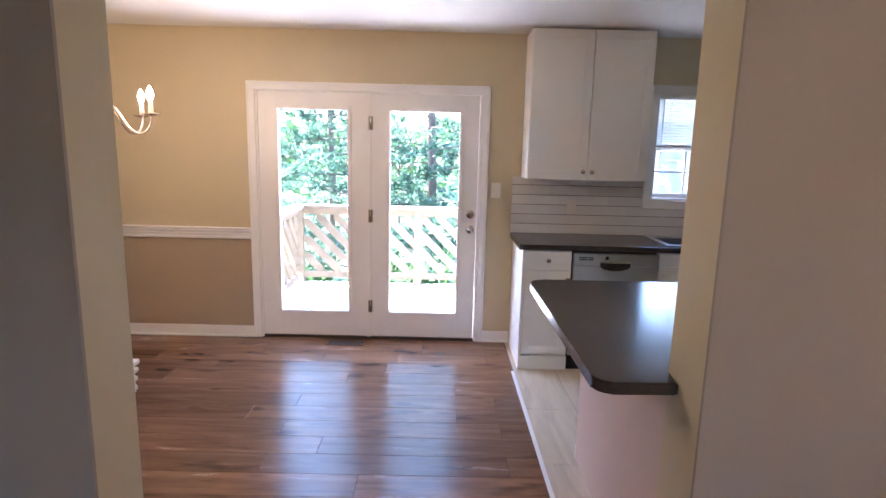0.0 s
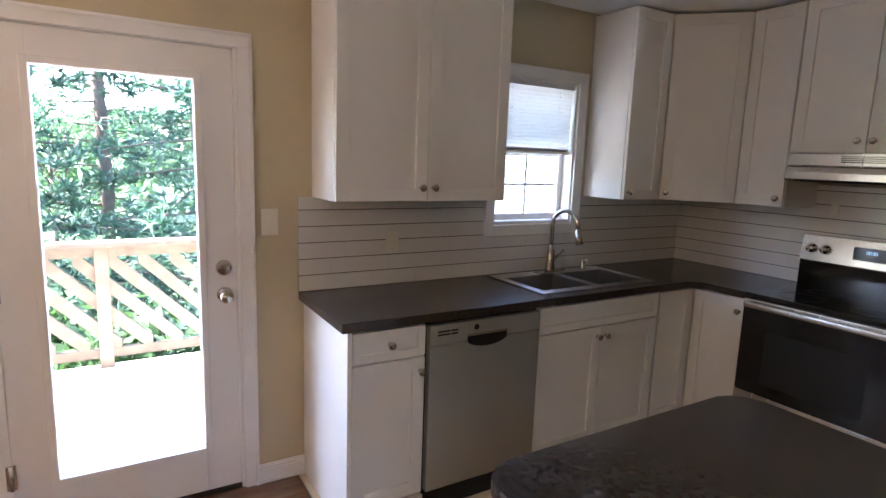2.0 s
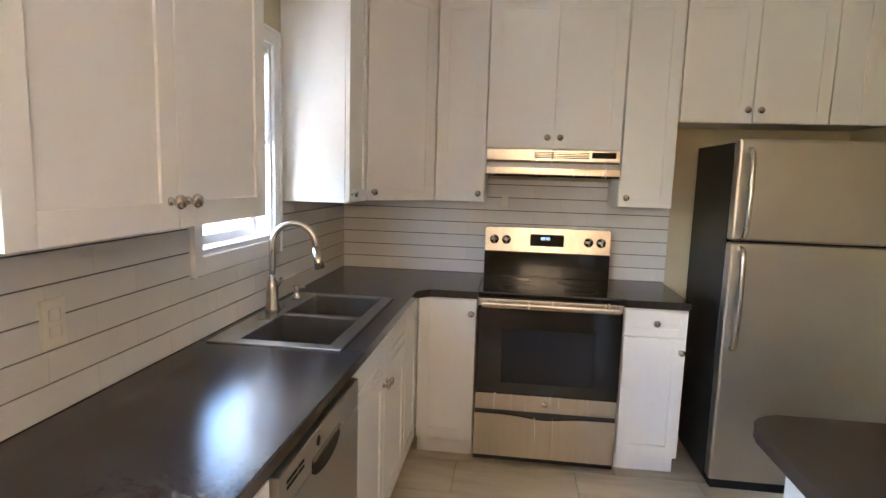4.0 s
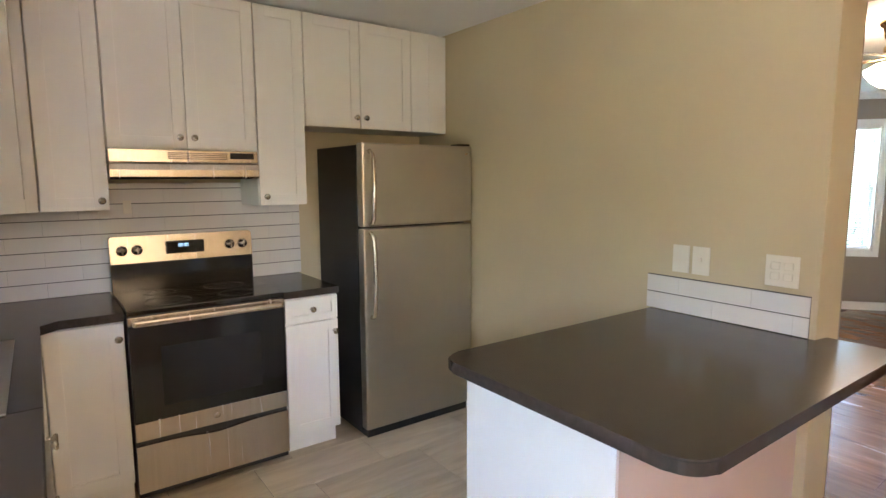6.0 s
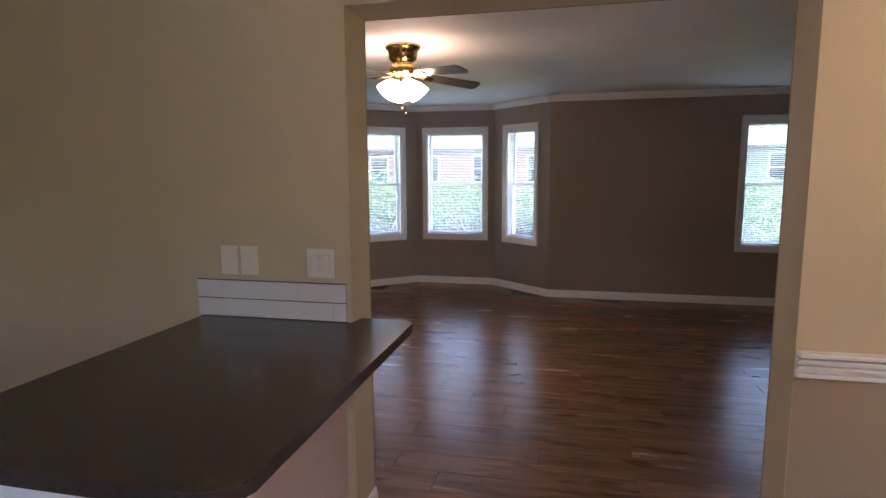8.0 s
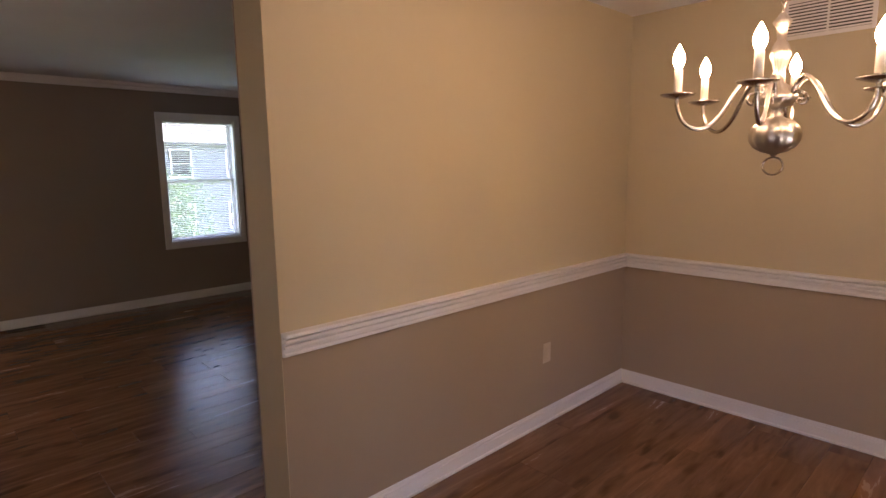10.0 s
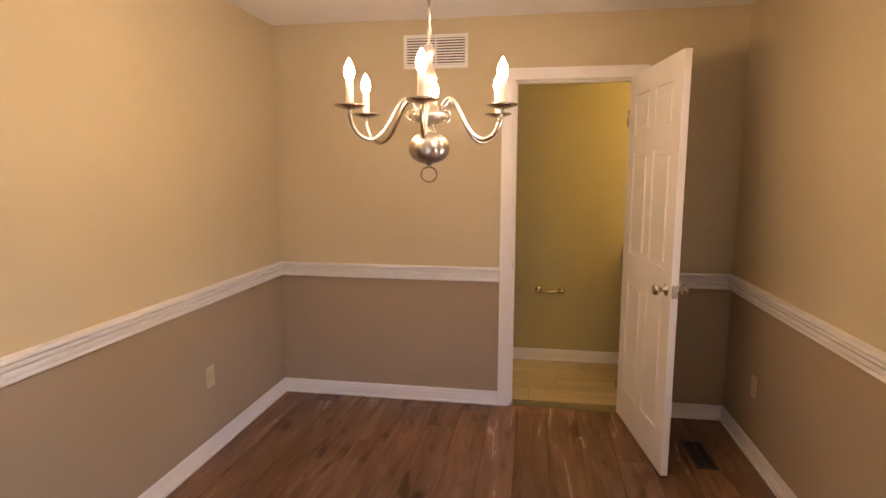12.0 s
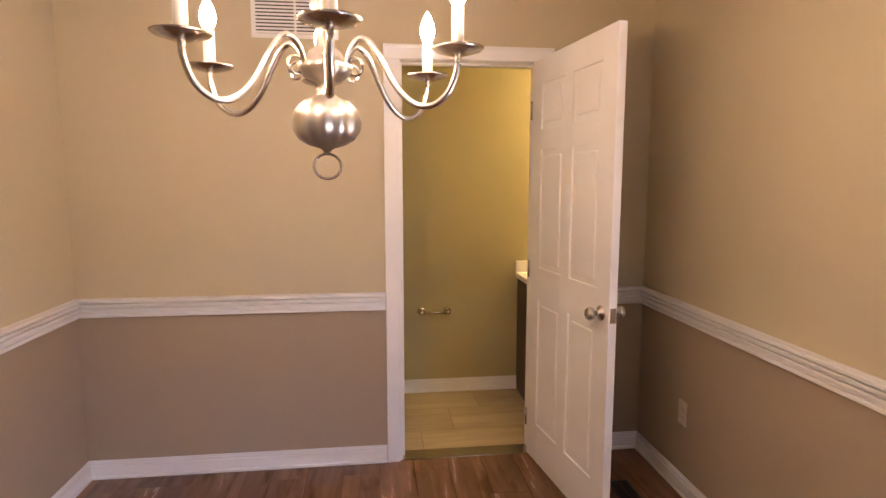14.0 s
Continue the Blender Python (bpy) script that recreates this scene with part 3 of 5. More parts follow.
dang = math.degrees(math.atan2(0.11, 0.755))
door = thing("bathroom_door", pose(W + 0.006, 4.562, 0.012, 0, 0, dang), "white six-panel interior door standing open into the dining room", "door")
panel_door(0.757, 2.035, 0.035).done("slab", M_TRIM, door)
b = Build()
for s in (-1, 1):
    y = 0.0 if s < 0 else 0.035
    b.lathe([(0.031, y), (0.031, y + s * 0.004), (0.013, y + s * 0.010), (0.011, y + s * 0.03), (0.024, y + s * 0.038), (0.028, y + s * 0.050), (0.022, y + s * 0.062), (0.0, y + s * 0.066)], (0.700, 0, 0.925), 20, "y")
b.box(0.7565, 0.005, 0.895, 0.7585, 0.03, 0.955)
b.done("knob", M_NICKEL, door)
b = Build()
for z in (0.2, 1.0, 1.8):
    b.tube([(-0.004, -0.004, z - 0.045), (-0.004, -0.004, z + 0.045)], 0.006, 8)
b.done("hinge", M_NICKEL, door)

# ---- kitchen ----
def knob_mesh(b, x, z, y=0.0):
    b.lathe([(0.010, y), (0.009, y - 0.004), (0.0065, y - 0.008), (0.0065, y - 0.014), (0.014, y - 0.018), (0.0165, y - 0.024), (0.013, y - 0.030), (0.0, y - 0.031)], (x, 0, z), 16, "y")


def shaker(b, x0, x1, z0, z1, y=0.0, t=0.02, fr=0.058):
    """A framed front on the plane y, standing out to y - t."""
    g = 0.0015
    x0, x1, z0, z1 = x0 + g, x1 - g, z0 + g, z1 - g
    fr = min(fr, (x1 - x0) * 0.26, (z1 - z0) * 0.28)
    for a, c in ((x0, x0 + fr), (x1 - fr, x1)):
        b.box(a, y - t, z0, c, y, z1, 0.0012)
    for a, c in ((z0, z0 + fr), (z1 - fr, z1)):
        b.box(x0 + fr, y - t, a, x1 - fr, y, c, 0.0012)
    b.box(x0 + fr, y - t + 0.007, z0 + fr, x1 - fr, y, z1 - fr)


def cabinet(name, m, w, d, z0, z1, fronts, label, group, toe=0.0, slab_end=None, plinth=False, body_top=None):
    """fronts: (name, x0, x1, z0, z1, knob x, knob z). Front face of the carcass on y = 0, back at y = d."""
    t = thing(name, m, label, "cabinet", group)
    b = Build()
    b.box(0, 0, z0 + toe, w, d, body_top or z1, 0.001)
    if body_top:
        b.box(0, 0, body_top, w, 0.02, z1)
        b.box(0, 0.02, body_top, 0.018, d, z1)
    if toe:
        b.box(0.0, 0.06, z0, w, d, z0 + toe)
    if plinth:
        b.box(0.009, -0.024, z0, w, 0.06, z0 + toe - 0.006, 0.002)
    if slab_end is not None:
        b.box(slab_end - 0.009, -0.02, z0, slab_end + 0.009, d, z1, 0.001)
    b.done("body", M_CAB, t)
    for nm, x0, x1, a, c, kx, kz in fronts:
        b = Build()
        shaker(b, x0, x1, a, c)
        f = b.done(nm, M_CAB, t)
        if kx is not None:
            b = Build()
            knob_mesh(b, kx, kz, -0.02)
            b.done("knob", M_NICKEL, f)
    return t


CTR, CTH = 0.914, 0.038
FY = 4.635          # carcass front of the north base units
FX = 3.69          # carcass front of the east base units
UZ0, UZ1 = 1.357, 2.405
UY, UX = 4.895, 3.915   # carcass fronts of the wall units
gb, gu = "white base cabinets", "white wall cabinets"
cabinet("base_cabinet", pose(1.578, FY, 0), 0.34, N - FY - 0.003, 0, 0.874,
        [("drawer", 0.01, 0.335, 0.74, 0.868, 0.172, 0.806), ("door", 0.01, 0.335, 0.115, 0.732, 0.312, 0.672)],
        "white shaker base cabinet with one drawer and one door", gb, 0.105, 0.0, True)
cabinet("base_cabinet", pose(2.522, FY, 0), 0.85, N - FY - 0.003, 0, 0.874,
        [("false_drawer", 0.005, 0.845, 0.74, 0.868, None, 0), ("door", 0.005, 0.424, 0.115, 0.732, 0.396, 0.682), ("door", 0.426, 0.845, 0.115, 0.732, 0.452, 0.682)],
        "white shaker sink base cabinet with two doors", gb, 0.105, body_top=0.72)
cabinet("base_cabinet", pose(3.375, FY, 0), E - 3.375 - 0.003, N - FY - 0.003, 0, 0.874,
        [("front_panel", 0.003, 0.295, 0.115, 0.868, None, 0)], "white shaker corner base cabinet", gb, 0.105)
cabinet("base_cabinet", pose(FX, FY - 0.022, 0, 0, 0, -90), 0.303, E - FX - 0.003, 0, 0.874,
        [("door", 0.003, 0.300, 0.115, 0.868, 0.276, 0.80)], "white shaker base cabinet beside the range", gb, 0.105)
cabinet("base_cabinet", pose(FX, 3.582, 0, 0, 0, -90), 0.305, E - FX - 0.003, 0, 0.874,
        [("drawer", 0.003, 0.302, 0.74, 0.868, 0.152, 0.806), ("door", 0.003, 0.302, 0.115, 0.732, 0.278, 0.668)],
        "white shaker base cabinet with one drawer beside the refrigerator", gb, 0.105)

cabinet("wall_cabinet", pose(1.610, UY, 0), 0.868, N - UY - 0.003, UZ0, UZ1,
        [("door", 0.002, 0.433, UZ0, UZ1, 0.402, 1.418), ("door", 0.435, 0.866, UZ0, UZ1, 0.466, 1.418)], "tall white two-door wall cabinet", gu)
cabinet("wall_cabinet", pose(3.315, UY, 0), 0.298, N - UY - 0.003, UZ0, UZ1,
        [("door", 0.002, 0.296, UZ0, UZ1, 0.034, 1.40)], "narrow white wall cabinet beside the window", gu)
# corner unit with a slanted door
cu = thing("wall_cabinet", pose(0, 0, 0), "white corner wall cabinet with a slanted door", "cabinet", gu)
p0, p1 = Vector((3.632, UY - 0.004)), Vector((UX - 0.004, 4.588))
b = Build()
b.prism([(3.6135, N - 0.003), (3.6135, UY), (3.632, UY), (UX, 4.588), (UX, 4.575), (E - 0.003, 4.575), (E - 0.003, N - 0.003)], UZ0, UZ1)
b.done("body", M_CAB, cu)
dl = (p1 - p0).length
b = Build()
shaker(b, 0.004, dl - 0.004, UZ0, UZ1)
mm = pose(p0.x, p0.y, 0, 0, 0, math.degrees(math.atan2(p1.y - p0.y, p1.x - p0.x)))
f = b.done("door", M_CAB, cu, mm)
b = Build()
knob_mesh(b, 0.036, 1.40, -0.02)
b.done("knob", M_NICKEL, f)
cabinet("wall_cabinet", pose(UX, 4.573, 0, 0, 0, -90), 0.266, E - UX - 0.003, UZ0, UZ1,
        [("door", 0.002, 0.264, UZ0, UZ1, 0.234, 1.402)], "narrow white wall cabinet beside the range hood", gu)
cabinet("wall_cabinet", pose(UX, 4.305, 0, 0, 0, -90), 0.694, E - UX - 0.003, 1.645, UZ1,
        [("door", 0.002, 0.346, 1.645, UZ1, 0.314, 1.702), ("door", 0.348, 0.692, 1.645, UZ1, 0.380, 1.702)], "short white two-door wall cabinet over the hood", gu)
cabinet("wall_cabinet", pose(UX, 3.609, 0, 0, 0, -90), 0.268, E - UX - 0.003, UZ0, UZ1,
        [("door", 0.002, 0.266, UZ0, UZ1, 0.034, 1.405)], "narrow white wall cabinet beside the range hood", gu)
cabinet("wall_cabinet", pose(UX, 3.339, 0, 0, 0, -90), 0.985, E - UX - 0.003, 1.793, UZ1,
        [("door", 0.002, 0.345, 1.793, UZ1, 0.315, 1.855), ("door", 0.347, 0.70, 1.793, UZ1, 0.377, 1.855), ("filler", 0.702, 0.888, 1.793, UZ1, None, 0)],
        "short white two-door wall cabinet over the refrigerator", gu)

# worktops
ct = thing("worktop", pose(0, 0, 0), "dark brown-grey laminate worktop along two walls", "worktop")
SX0, SX1, SY0, SY1 = 2.615, 3.395, 4.70, 5.135     # cut-out for the sink
CE, CX = 4.61, 3.665                               # front edges
b = Build()
bv = 0.004
z0, z1 = CTR - CTH, CTR
b.box(1.545, CE, z0, SX0, N - 0.002, z1, bv)
b.box(SX0, CE, z0, SX1, SY0, z1)
b.box(SX0, SY1, z0, SX1, N - 0.002, z1)
b.prism([(SX1, CE), (CX - 0.06, CE), (CX, CE - 0.06), (CX, 4.308), (E - 0.002, 4.308), (E - 0.002, N - 0.002), (SX1, N - 0.002)], z0, z1)
b.done("top", M_CTR, ct)
b = Build()
b.box(CX, 3.272, z0, E - 0.002, 3.584, z1, bv)
tagged(b.done("worktop", M_CTR), "short dark laminate worktop between range and refrigerator", "worktop")

# peninsula
pn = thing("peninsula", pose(0, 0, 0), "white peninsula with an overhanging dark laminate top", "peninsula")
PX0, PX1, PY0, PY1 = 1.437, 2.345, 2.27, 3.545


def rounded(pts):
    """A closed outline from (x, y, radius) corners."""
    out = []
    n = len(pts)
    for i, (x, y, r) in enumerate(pts):
        p = Vector((x, y))
        if r < 0.002:
            out.append((x, y))
            continue
        a = (Vector(pts[i - 1][:2]) - p).normalized()
        c = (Vector(pts[(i + 1) % n][:2]) - p).normalized()
        o = p + (a + c) * r
        for k in range(9):
            t = k / 8 * math.pi / 2
            out.append(tuple(o - c * r * math.cos(t) - a * r * math.sin(t)))
    return out


b = Build()
b.prism(rounded([(PX0, PY0, 0.05), (OPE - 0.004, PY0, 0), (OPE - 0.004, S + 0.002, 0), (PX1, S + 0.002, 0), (PX1, PY1, 0.085), (PX0, PY1, 0.085)]), CTR - CTH, CTR)
bmesh.ops.bevel(b.bm, geom=[e for e in b.bm.edges if abs(e.verts[0].co.z - e.verts[1].co.z) < 1e-4], offset=0.005, segments=2, affect="EDGES")
b.done("top", M_CTR, pn)
b = Build()
b.box(1.72, S + 0.002, 0, 2.335, 3.43, CTR - CTH, 0.002)
b.done("body", M_CAB, pn)
b = Build()
b.box(1.710, S + 0.002, 0, 1.718, 3.43, CTR - CTH)
b.done("side_panel", M_PIN, pn)
b = Build()
b.box(1.710, 3.432, 0, 2.338, 3.440, 0.07, 0.002)
b.done("plinth", M_TRIM, pn)

# dishwasher
dwr = thing("dishwasher", pose(1.922, FY, 0), "stainless steel dishwasher with a pocket handle", "dishwasher")
b = Build()
b.box(0.004, 0.0, 0.0, 0.594, 0.56, 0.868)
b.done("body", M_DARK, dwr)
b = Build()
b.box(0.004, -0.035, 0.115, 0.594, 0.0, 0.775, 0.004)
b.box(0.004, -0.035, 0.777, 0.594, 0.0, 0.862, 0.004)
b.done("door", M_STEEL, dwr)
# Flat dark plate on the door; its colour paints the shade of the pocket.
b = Build()
prof = [(0.19 + 0.21 * i / 12, 0.770 - 0.028 * math.sin(math.pi * i / 12) ** 0.6) for i in range(13)]
b.prism([(x, z) for x, z in prof] + [(0.40, 0.80), (0.19, 0.80)], -0.001, 0.0015)
b.turn(Matrix.Translation((0, -0.036, 0)) @ Matrix.Rotation(math.pi / 2, 4, "X"))
b.done("pocket_shade", M_DARK, dwr)
b = Build()
b.box(0.19, -0.043, 0.797, 0.40, -0.035, 0.806, 0.003)
b.done("handle_lip", M_STEELH, dwr)
b = Build()
for z in (0.815, 0.829):
    b.box(0.04, -0.0362, z, 0.10, -0.0352, z + 0.008)
    b.box(0.105, -0.0362, z, 0.14, -0.0352, z + 0.008)
tagged(b.done("printed_bar", M_DARK, dwr), kind="stuff")
b = Build()
b.lathe([(0.013, 0), (0.013, -0.0012), (0, -0.0012)], (0.235, -0.0352, 0.833), 14, "y")
b.done("badge", M_DARK, dwr)

# sink and tap
sk = thing("sink", pose(0, 0, 0), "double-bowl stainless steel sink set into the worktop", "sink")
b = Build()
zr = CTR + 0.006
bowls = [(2.645, 2.985), (3.025, 3.365)]
by0, by1 = 4.735, 5.05
b.box(2.60, 4.685, CTR + 0.0005, 3.41, by0, zr, 0.002)
b.box(2.60, by1, CTR + 0.0005, 3.41, 5.15, zr, 0.002)
for a, c in ((2.60, bowls[0][0]), (bowls[0][1], bowls[1][0]), (bowls[1][1], 3.41)):
    b.box(a, by0, CTR + 0.0005, c, by1, zr, 0.002)
for a, c in bowls:
    t, zb = 0.003, CTR - 0.175
    b.box(a - t, by0 - t, zb, a, by1 + t, CTR + 0.0005)
    b.box(c, by0 - t, zb, c + t, by1 + t, CTR + 0.0005)
    b.box(a, by0 - t, zb, c, by0, CTR + 0.0005)
    b.box(a, by1, zb, c, by1 + t, CTR + 0.0005)
    b.box(a - t, by0 - t, zb - t, c + t, by1 + t, zb)
    b.lathe([(0.045, zb), (0.045, zb + 0.004), (0.03, zb + 0.005), (0.028, zb + 0.001), (0, zb + 0.001)], ((a + c) / 2, (by0 + by1) / 2, 0), 20)
b.done("bowls", M_SINK, sk)
tp = thing("kitchen_tap", pose(3.0, 5.095, CTR + 0.006, 0, 0, 12), "brushed nickel high-arc kitchen tap with a pull-down head", "tap")
b = Build()
b.box(-0.12, -0.028, 0.0, 0.12, 0.028, 0.007, 0.003)
b.lathe([(0.030, 0.007), (0.028, 0.02), (0.024, 0.06), (0.022, 0.10), (0.020, 0.13), (0.014, 0.14), (0.0125, 0.16)], (0, 0, 0), 20)
arc = [(0, 0, 0.15), (0, 0, 0.28)] + [(0, -0.085 + 0.085 * math.cos(a), 0.28 + 0.085 * math.sin(a)) for a in [math.pi * k / 12 for k in range(1, 12)]] + [(0, -0.174, 0.262)]
b.tube(arc, 0.0125, 12)
b.tube([(0, -0.172, 0.268), (0, -0.182, 0.215), (0, -0.188, 0.185)], 0.015, 14, r1=0.021)
b.done("spout", M_NICKEL, tp)
b = Build()
b.tube([(0.018, 0, 0.075), (0.045, 0, 0.085)], 0.013, 12)
b.tube([(0.042, 0, 0.084), (0.075, -0.01, 0.105), (0.10, -0.015, 0.125)], 0.008, 10, r1=0.006)
b.done("lever", M_NICKEL, tp)
sp = thing("soap_dispenser", pose(3.265, 5.10, CTR + 0.006), "small brushed nickel soap dispenser by the sink", "soap dispenser")
b = Build()
b.lathe([(0.02, 0), (0.019, 0.008), (0.012, 0.012), (0.011, 0.05), (0.014, 0.053), (0.014, 0.062), (0, 0.063)], (0, 0, 0), 16)
b.tube([(0, 0, 0.056), (0, -0.04, 0.058)], 0.006, 8)
b.done("pump", M_NICKEL, sp)

# range: local x runs south along the wall, front on y = 0
rg = thing("range", pose(3.665, 4.304, 0, 0, 0, -90), "stainless steel electric range with a black glass top", "range")
RW, RD = 0.716, 0.50
b = Build()
b.box(0.003, 0.0, 0.03, RW - 0.003, RD + 0.06, 0.895)
b.done("body", M_BLACKM, rg)
b = Build()
b.box(0.001, -0.018, 0.896, RW - 0.001, RD, 0.921, 0.005)
b.done("cooktop", M_BLACK, rg)
for x, y, r in ((0.2, 0.13, 0.10), (0.52, 0.13, 0.085), (0.2, 0.37, 0.075), (0.52, 0.37, 0.10)):
    b = Build()
    b.tube([(x + r * math.cos(a), y + r * math.sin(a), 0.9212) for a in [2 * math.pi * k / 32 for k in range(32)]], 0.0008, 4, closed=True)
    b.done("burner_ring", M_BLACKM, rg)
b = Build()
b.box(0.004, -0.022, 0.40, RW - 0.004, -0.001, 0.845, 0.003)
od = b.done("oven_door", M_BLACK, rg)
b = Build()
b.box(0.13, -0.0235, 0.46, RW - 0.13, -0.0222, 0.74, 0.0005)
b.done("oven_window", M_DARK, od)
b = Build()
b.box(0.004, -0.024, 0.312, RW - 0.004, -0.001, 0.398, 0.002)
b.done("lower_band", M_STEELH, od)
b = Build()
b.box(0.004, -0.024, 0.852, RW - 0.004, -0.001, 0.890, 0.003)
b.done("upper_band", M_STEELH, od)
b = Build()
b.box(0.02, -0.062, 0.850, RW - 0.02, -0.040, 0.878, 0.009)
for x in (0.035, RW - 0.035):
    b.box(x - 0.015, -0.045, 0.853, x + 0.015, -0.02, 0.875, 0.004)
b.done("handle", M_STEELH, od)
b = Build()
b.lathe([(0.015, 0), (0.015, -0.0015), (0, -0.0015)], (RW / 2, -0.0242, 0.355), 16, "y")
b.done("badge", M_NICKEL, od)
b = Build()
n = 24
topz = [0.288 - 0.018 * math.exp(-((i / n - 0.5) / 0.18) ** 2) for i in range(n + 1)]
b.prism([(0.004, 0.062), (RW - 0.004, 0.062)] + [(0.004 + (RW - 0.008) * i / n, topz[i]) for i in range(n, -1, -1)], 0.0, 0.022)
b.turn(Matrix.Rotation(math.pi / 2, 4, "X"))
b.done("drawer", M_STEELH, rg)
b = Build()
b.box(0.0, RD - 0.02, 0.921, RW, RD + 0.06, 1.085, 0.003)
b.done("backguard", M_BLACK, rg)
b = Build()
b.prism([(0.001, 1.068), (RW - 0.001, 1.068), (RW - 0.001, 1.196), (RW - 0.012, 1.206), (0.012, 1.206), (0.001, 1.196)], 0, 0.075)
b.turn(Matrix.Translation((0, RD + 0.06, 0)) @ Matrix.Rotation(math.pi / 2, 4, "X"))
for v in b.bm.verts:
    if v.co.y < RD + 0.0:
        v.co.y += (v.co.z - 1.068) * 0.12 - 0.012
b.done("control_panel", M_STEELH, rg)
b = Build()
b.box(0.262, RD - 0.034, 1.105, 0.452, RD - 0.015, 1.172, 0.002)
cp = b.done("display", M_BLACK, rg)
b = Build()
for i, x in enumerate((0.322, 0.334, 0.349, 0.361)):
    b.box(x, RD - 0.0355, 1.140, x + 0.0025, RD - 0.0338, 1.156)
    b.box(x + 0.007, RD - 0.0355, 1.140, x + 0.0095, RD - 0.0338, 1.156)
    b.box(x, RD - 0.0355, 1.154, x + 0.0095, RD - 0.0338, 1.1565)
b.done("clock_digits", M_LED, cp)
for x in (0.055, 0.125, RW - 0.125, RW - 0.055):
    b = Build()
    b.lathe([(0.026, 0.012), (0.026, 0.0), (0.021, -0.003), (0.019, -0.024), (0.0, -0.025)], (x, RD - 0.026, 1.135), 20, "y")
    b.box(x - 0.004, RD - 0.058, 1.117, x + 0.004, RD - 0.048, 1.153, 0.002)
    b.done("control_knob", M_STEELH, rg)

# hood
hd = thing("range_hood", pose(UX - 0.045, 4.301, 0.02, 0, 0, -90), "slim stainless steel range hood under the wall cabinets", "range hood")
HW = 0.686
b = Build()
b.box(0, 0.018, 1.562, HW, E - UX + 0.042, 1.622, 0.002)
b.done("shell", M_STEELH, hd)
b = Build()
b.prism([(0.0, 1.492), (0.010, 1.482), (E - UX + 0.042, 1.482), (E - UX + 0.042, 1.560), (0.018, 1.560), (0.006, 1.552), (0.0, 1.525)], 0, HW)
for v in b.bm.verts:
    x, y, z = v.co
    v.co = (z, x, y)
b.done("visor", M_STEELH, hd)
b = Build()
for k in range(4):
    b.box(0.25, 0.0165, 1.578 + k * 0.009, 0.53, 0.0182, 1.582 + k * 0.009)
b.box(0.545, 0.0165, 1.582, 0.665, 0.0182, 1.612, 0.0005)
b.done("grille", M_DARK, hd)
b = Build()
b.box(0.03, 0.03, 1.4795, HW - 0.03, 0.33, 1.4818)
b.done("filter", M_DARK, hd)

# refrigerator
fr = thing("refrigerator", pose(3.61, 3.142, 0, 0, 0, -90), "stainless top-freezer refrigerator with black sides", "refrigerator")
FW = 0.765
b = Build()
b.box(0.004, 0.075, 0.03, FW - 0.004, 0.60, 1.685, 0.004)
b.box(0.02, 0.03, 0.0, FW - 0.02, 0.55, 0.05)
b.done("body", M_BLACKM, fr)
for nm, z0, z1 in (("freezer_door", 1.232, 1.695), ("fridge_door", 0.055, 1.222)):
    b = Build()
    b.box(0.0, 0.0, z0, FW, 0.068, z1, 0.012)
    f = b.done(nm, M_STEEL, fr)
    b = Build()
    h0, h1 = (1.245, 1.65) if nm == "freezer_door" else (0.72, 1.20)
    b.tube(smooth_path([(0.045, 0.0, h0), (0.045, -0.038, h0 + 0.035), (0.045, -0.05, (h0 + h1) / 2), (0.045, -0.038, h1 - 0.035), (0.045, 0.0, h1)], 6), 0.013, 10)
    b.done("handle", M_STEELH, f)
b = Build()
b.box(FW - 0.09, 0.01, 1.6955, FW - 0.01, 0.1, 1.708, 0.004)
b.done("hinge_cover", M_BLACKM, fr)
b = Build()
b.box(FW - 0.055, -0.0015, 1.64, FW - 0.035, 0.0, 1.655)
b.done("badge", M_NICKEL, fr)


def cover_plate(name, m, w, h, kind, label, category, mat):
    t = thing(name, m, label, category, "wall plates")
    b = Build()
    b.box(-w / 2, -0.006, -h / 2, w / 2, 0, h / 2, 0.0025)
    b.done("plate", mat, t)
    b = Build()
    n = max(1, round(w / 0.06))
    for i in range(n):
        x = (i - (n - 1) / 2) * 0.046
        if kind == "switch":
            b.box(x - 0.005, -0.016, -0.004, x + 0.005, -0.006, 0.014, 0.002)
        elif kind == "outlet":
            for z in (-0.02, 0.02):
                b.box(x - 0.016, -0.0085, z - 0.014, x + 0.016, -0.006, z + 0.014, 0.004)
    if kind == "outlet" or kind == "switch":
        b.done("insert", mat, t)
    else:
        b.bm.free()
    return t


SR = dict(rz=180)
cover_plate("switch_plate", pose(1.418, N - 0.001, 1.245), 0.075, 0.118, "switch", "white switch plate beside the patio door", "switch", M_PLATE)
cover_plate("switch_plate", pose(2.205, S + 0.001, 1.152, **SR), 0.075, 0.118, "blank", "cream cover plate above the peninsula", "switch", M_PLATE)
cover_plate("switch_plate", pose(2.115, S + 0.001, 1.152, **SR), 0.075, 0.118, "switch", "cream switch plate above the peninsula", "switch", M_PLATE)
cover_plate("outlet_plate", pose(1.80, S + 0.001, 1.150, **SR), 0.118, 0.118, "outlet", "cream double outlet plate above the peninsula", "outlet", M_PLATE)
cover_plate("outlet_plate", pose(-1.55, S + 0.001, 0.425, **SR), 0.07, 0.115, "outlet", "almond outlet low on the wall", "outlet", M_OUTLET)
cover_plate("outlet_plate", pose(-1.985, N - 0.001, 0.385), 0.07, 0.115, "outlet", "almond outlet low on the wall", "outlet", M_OUTLET)
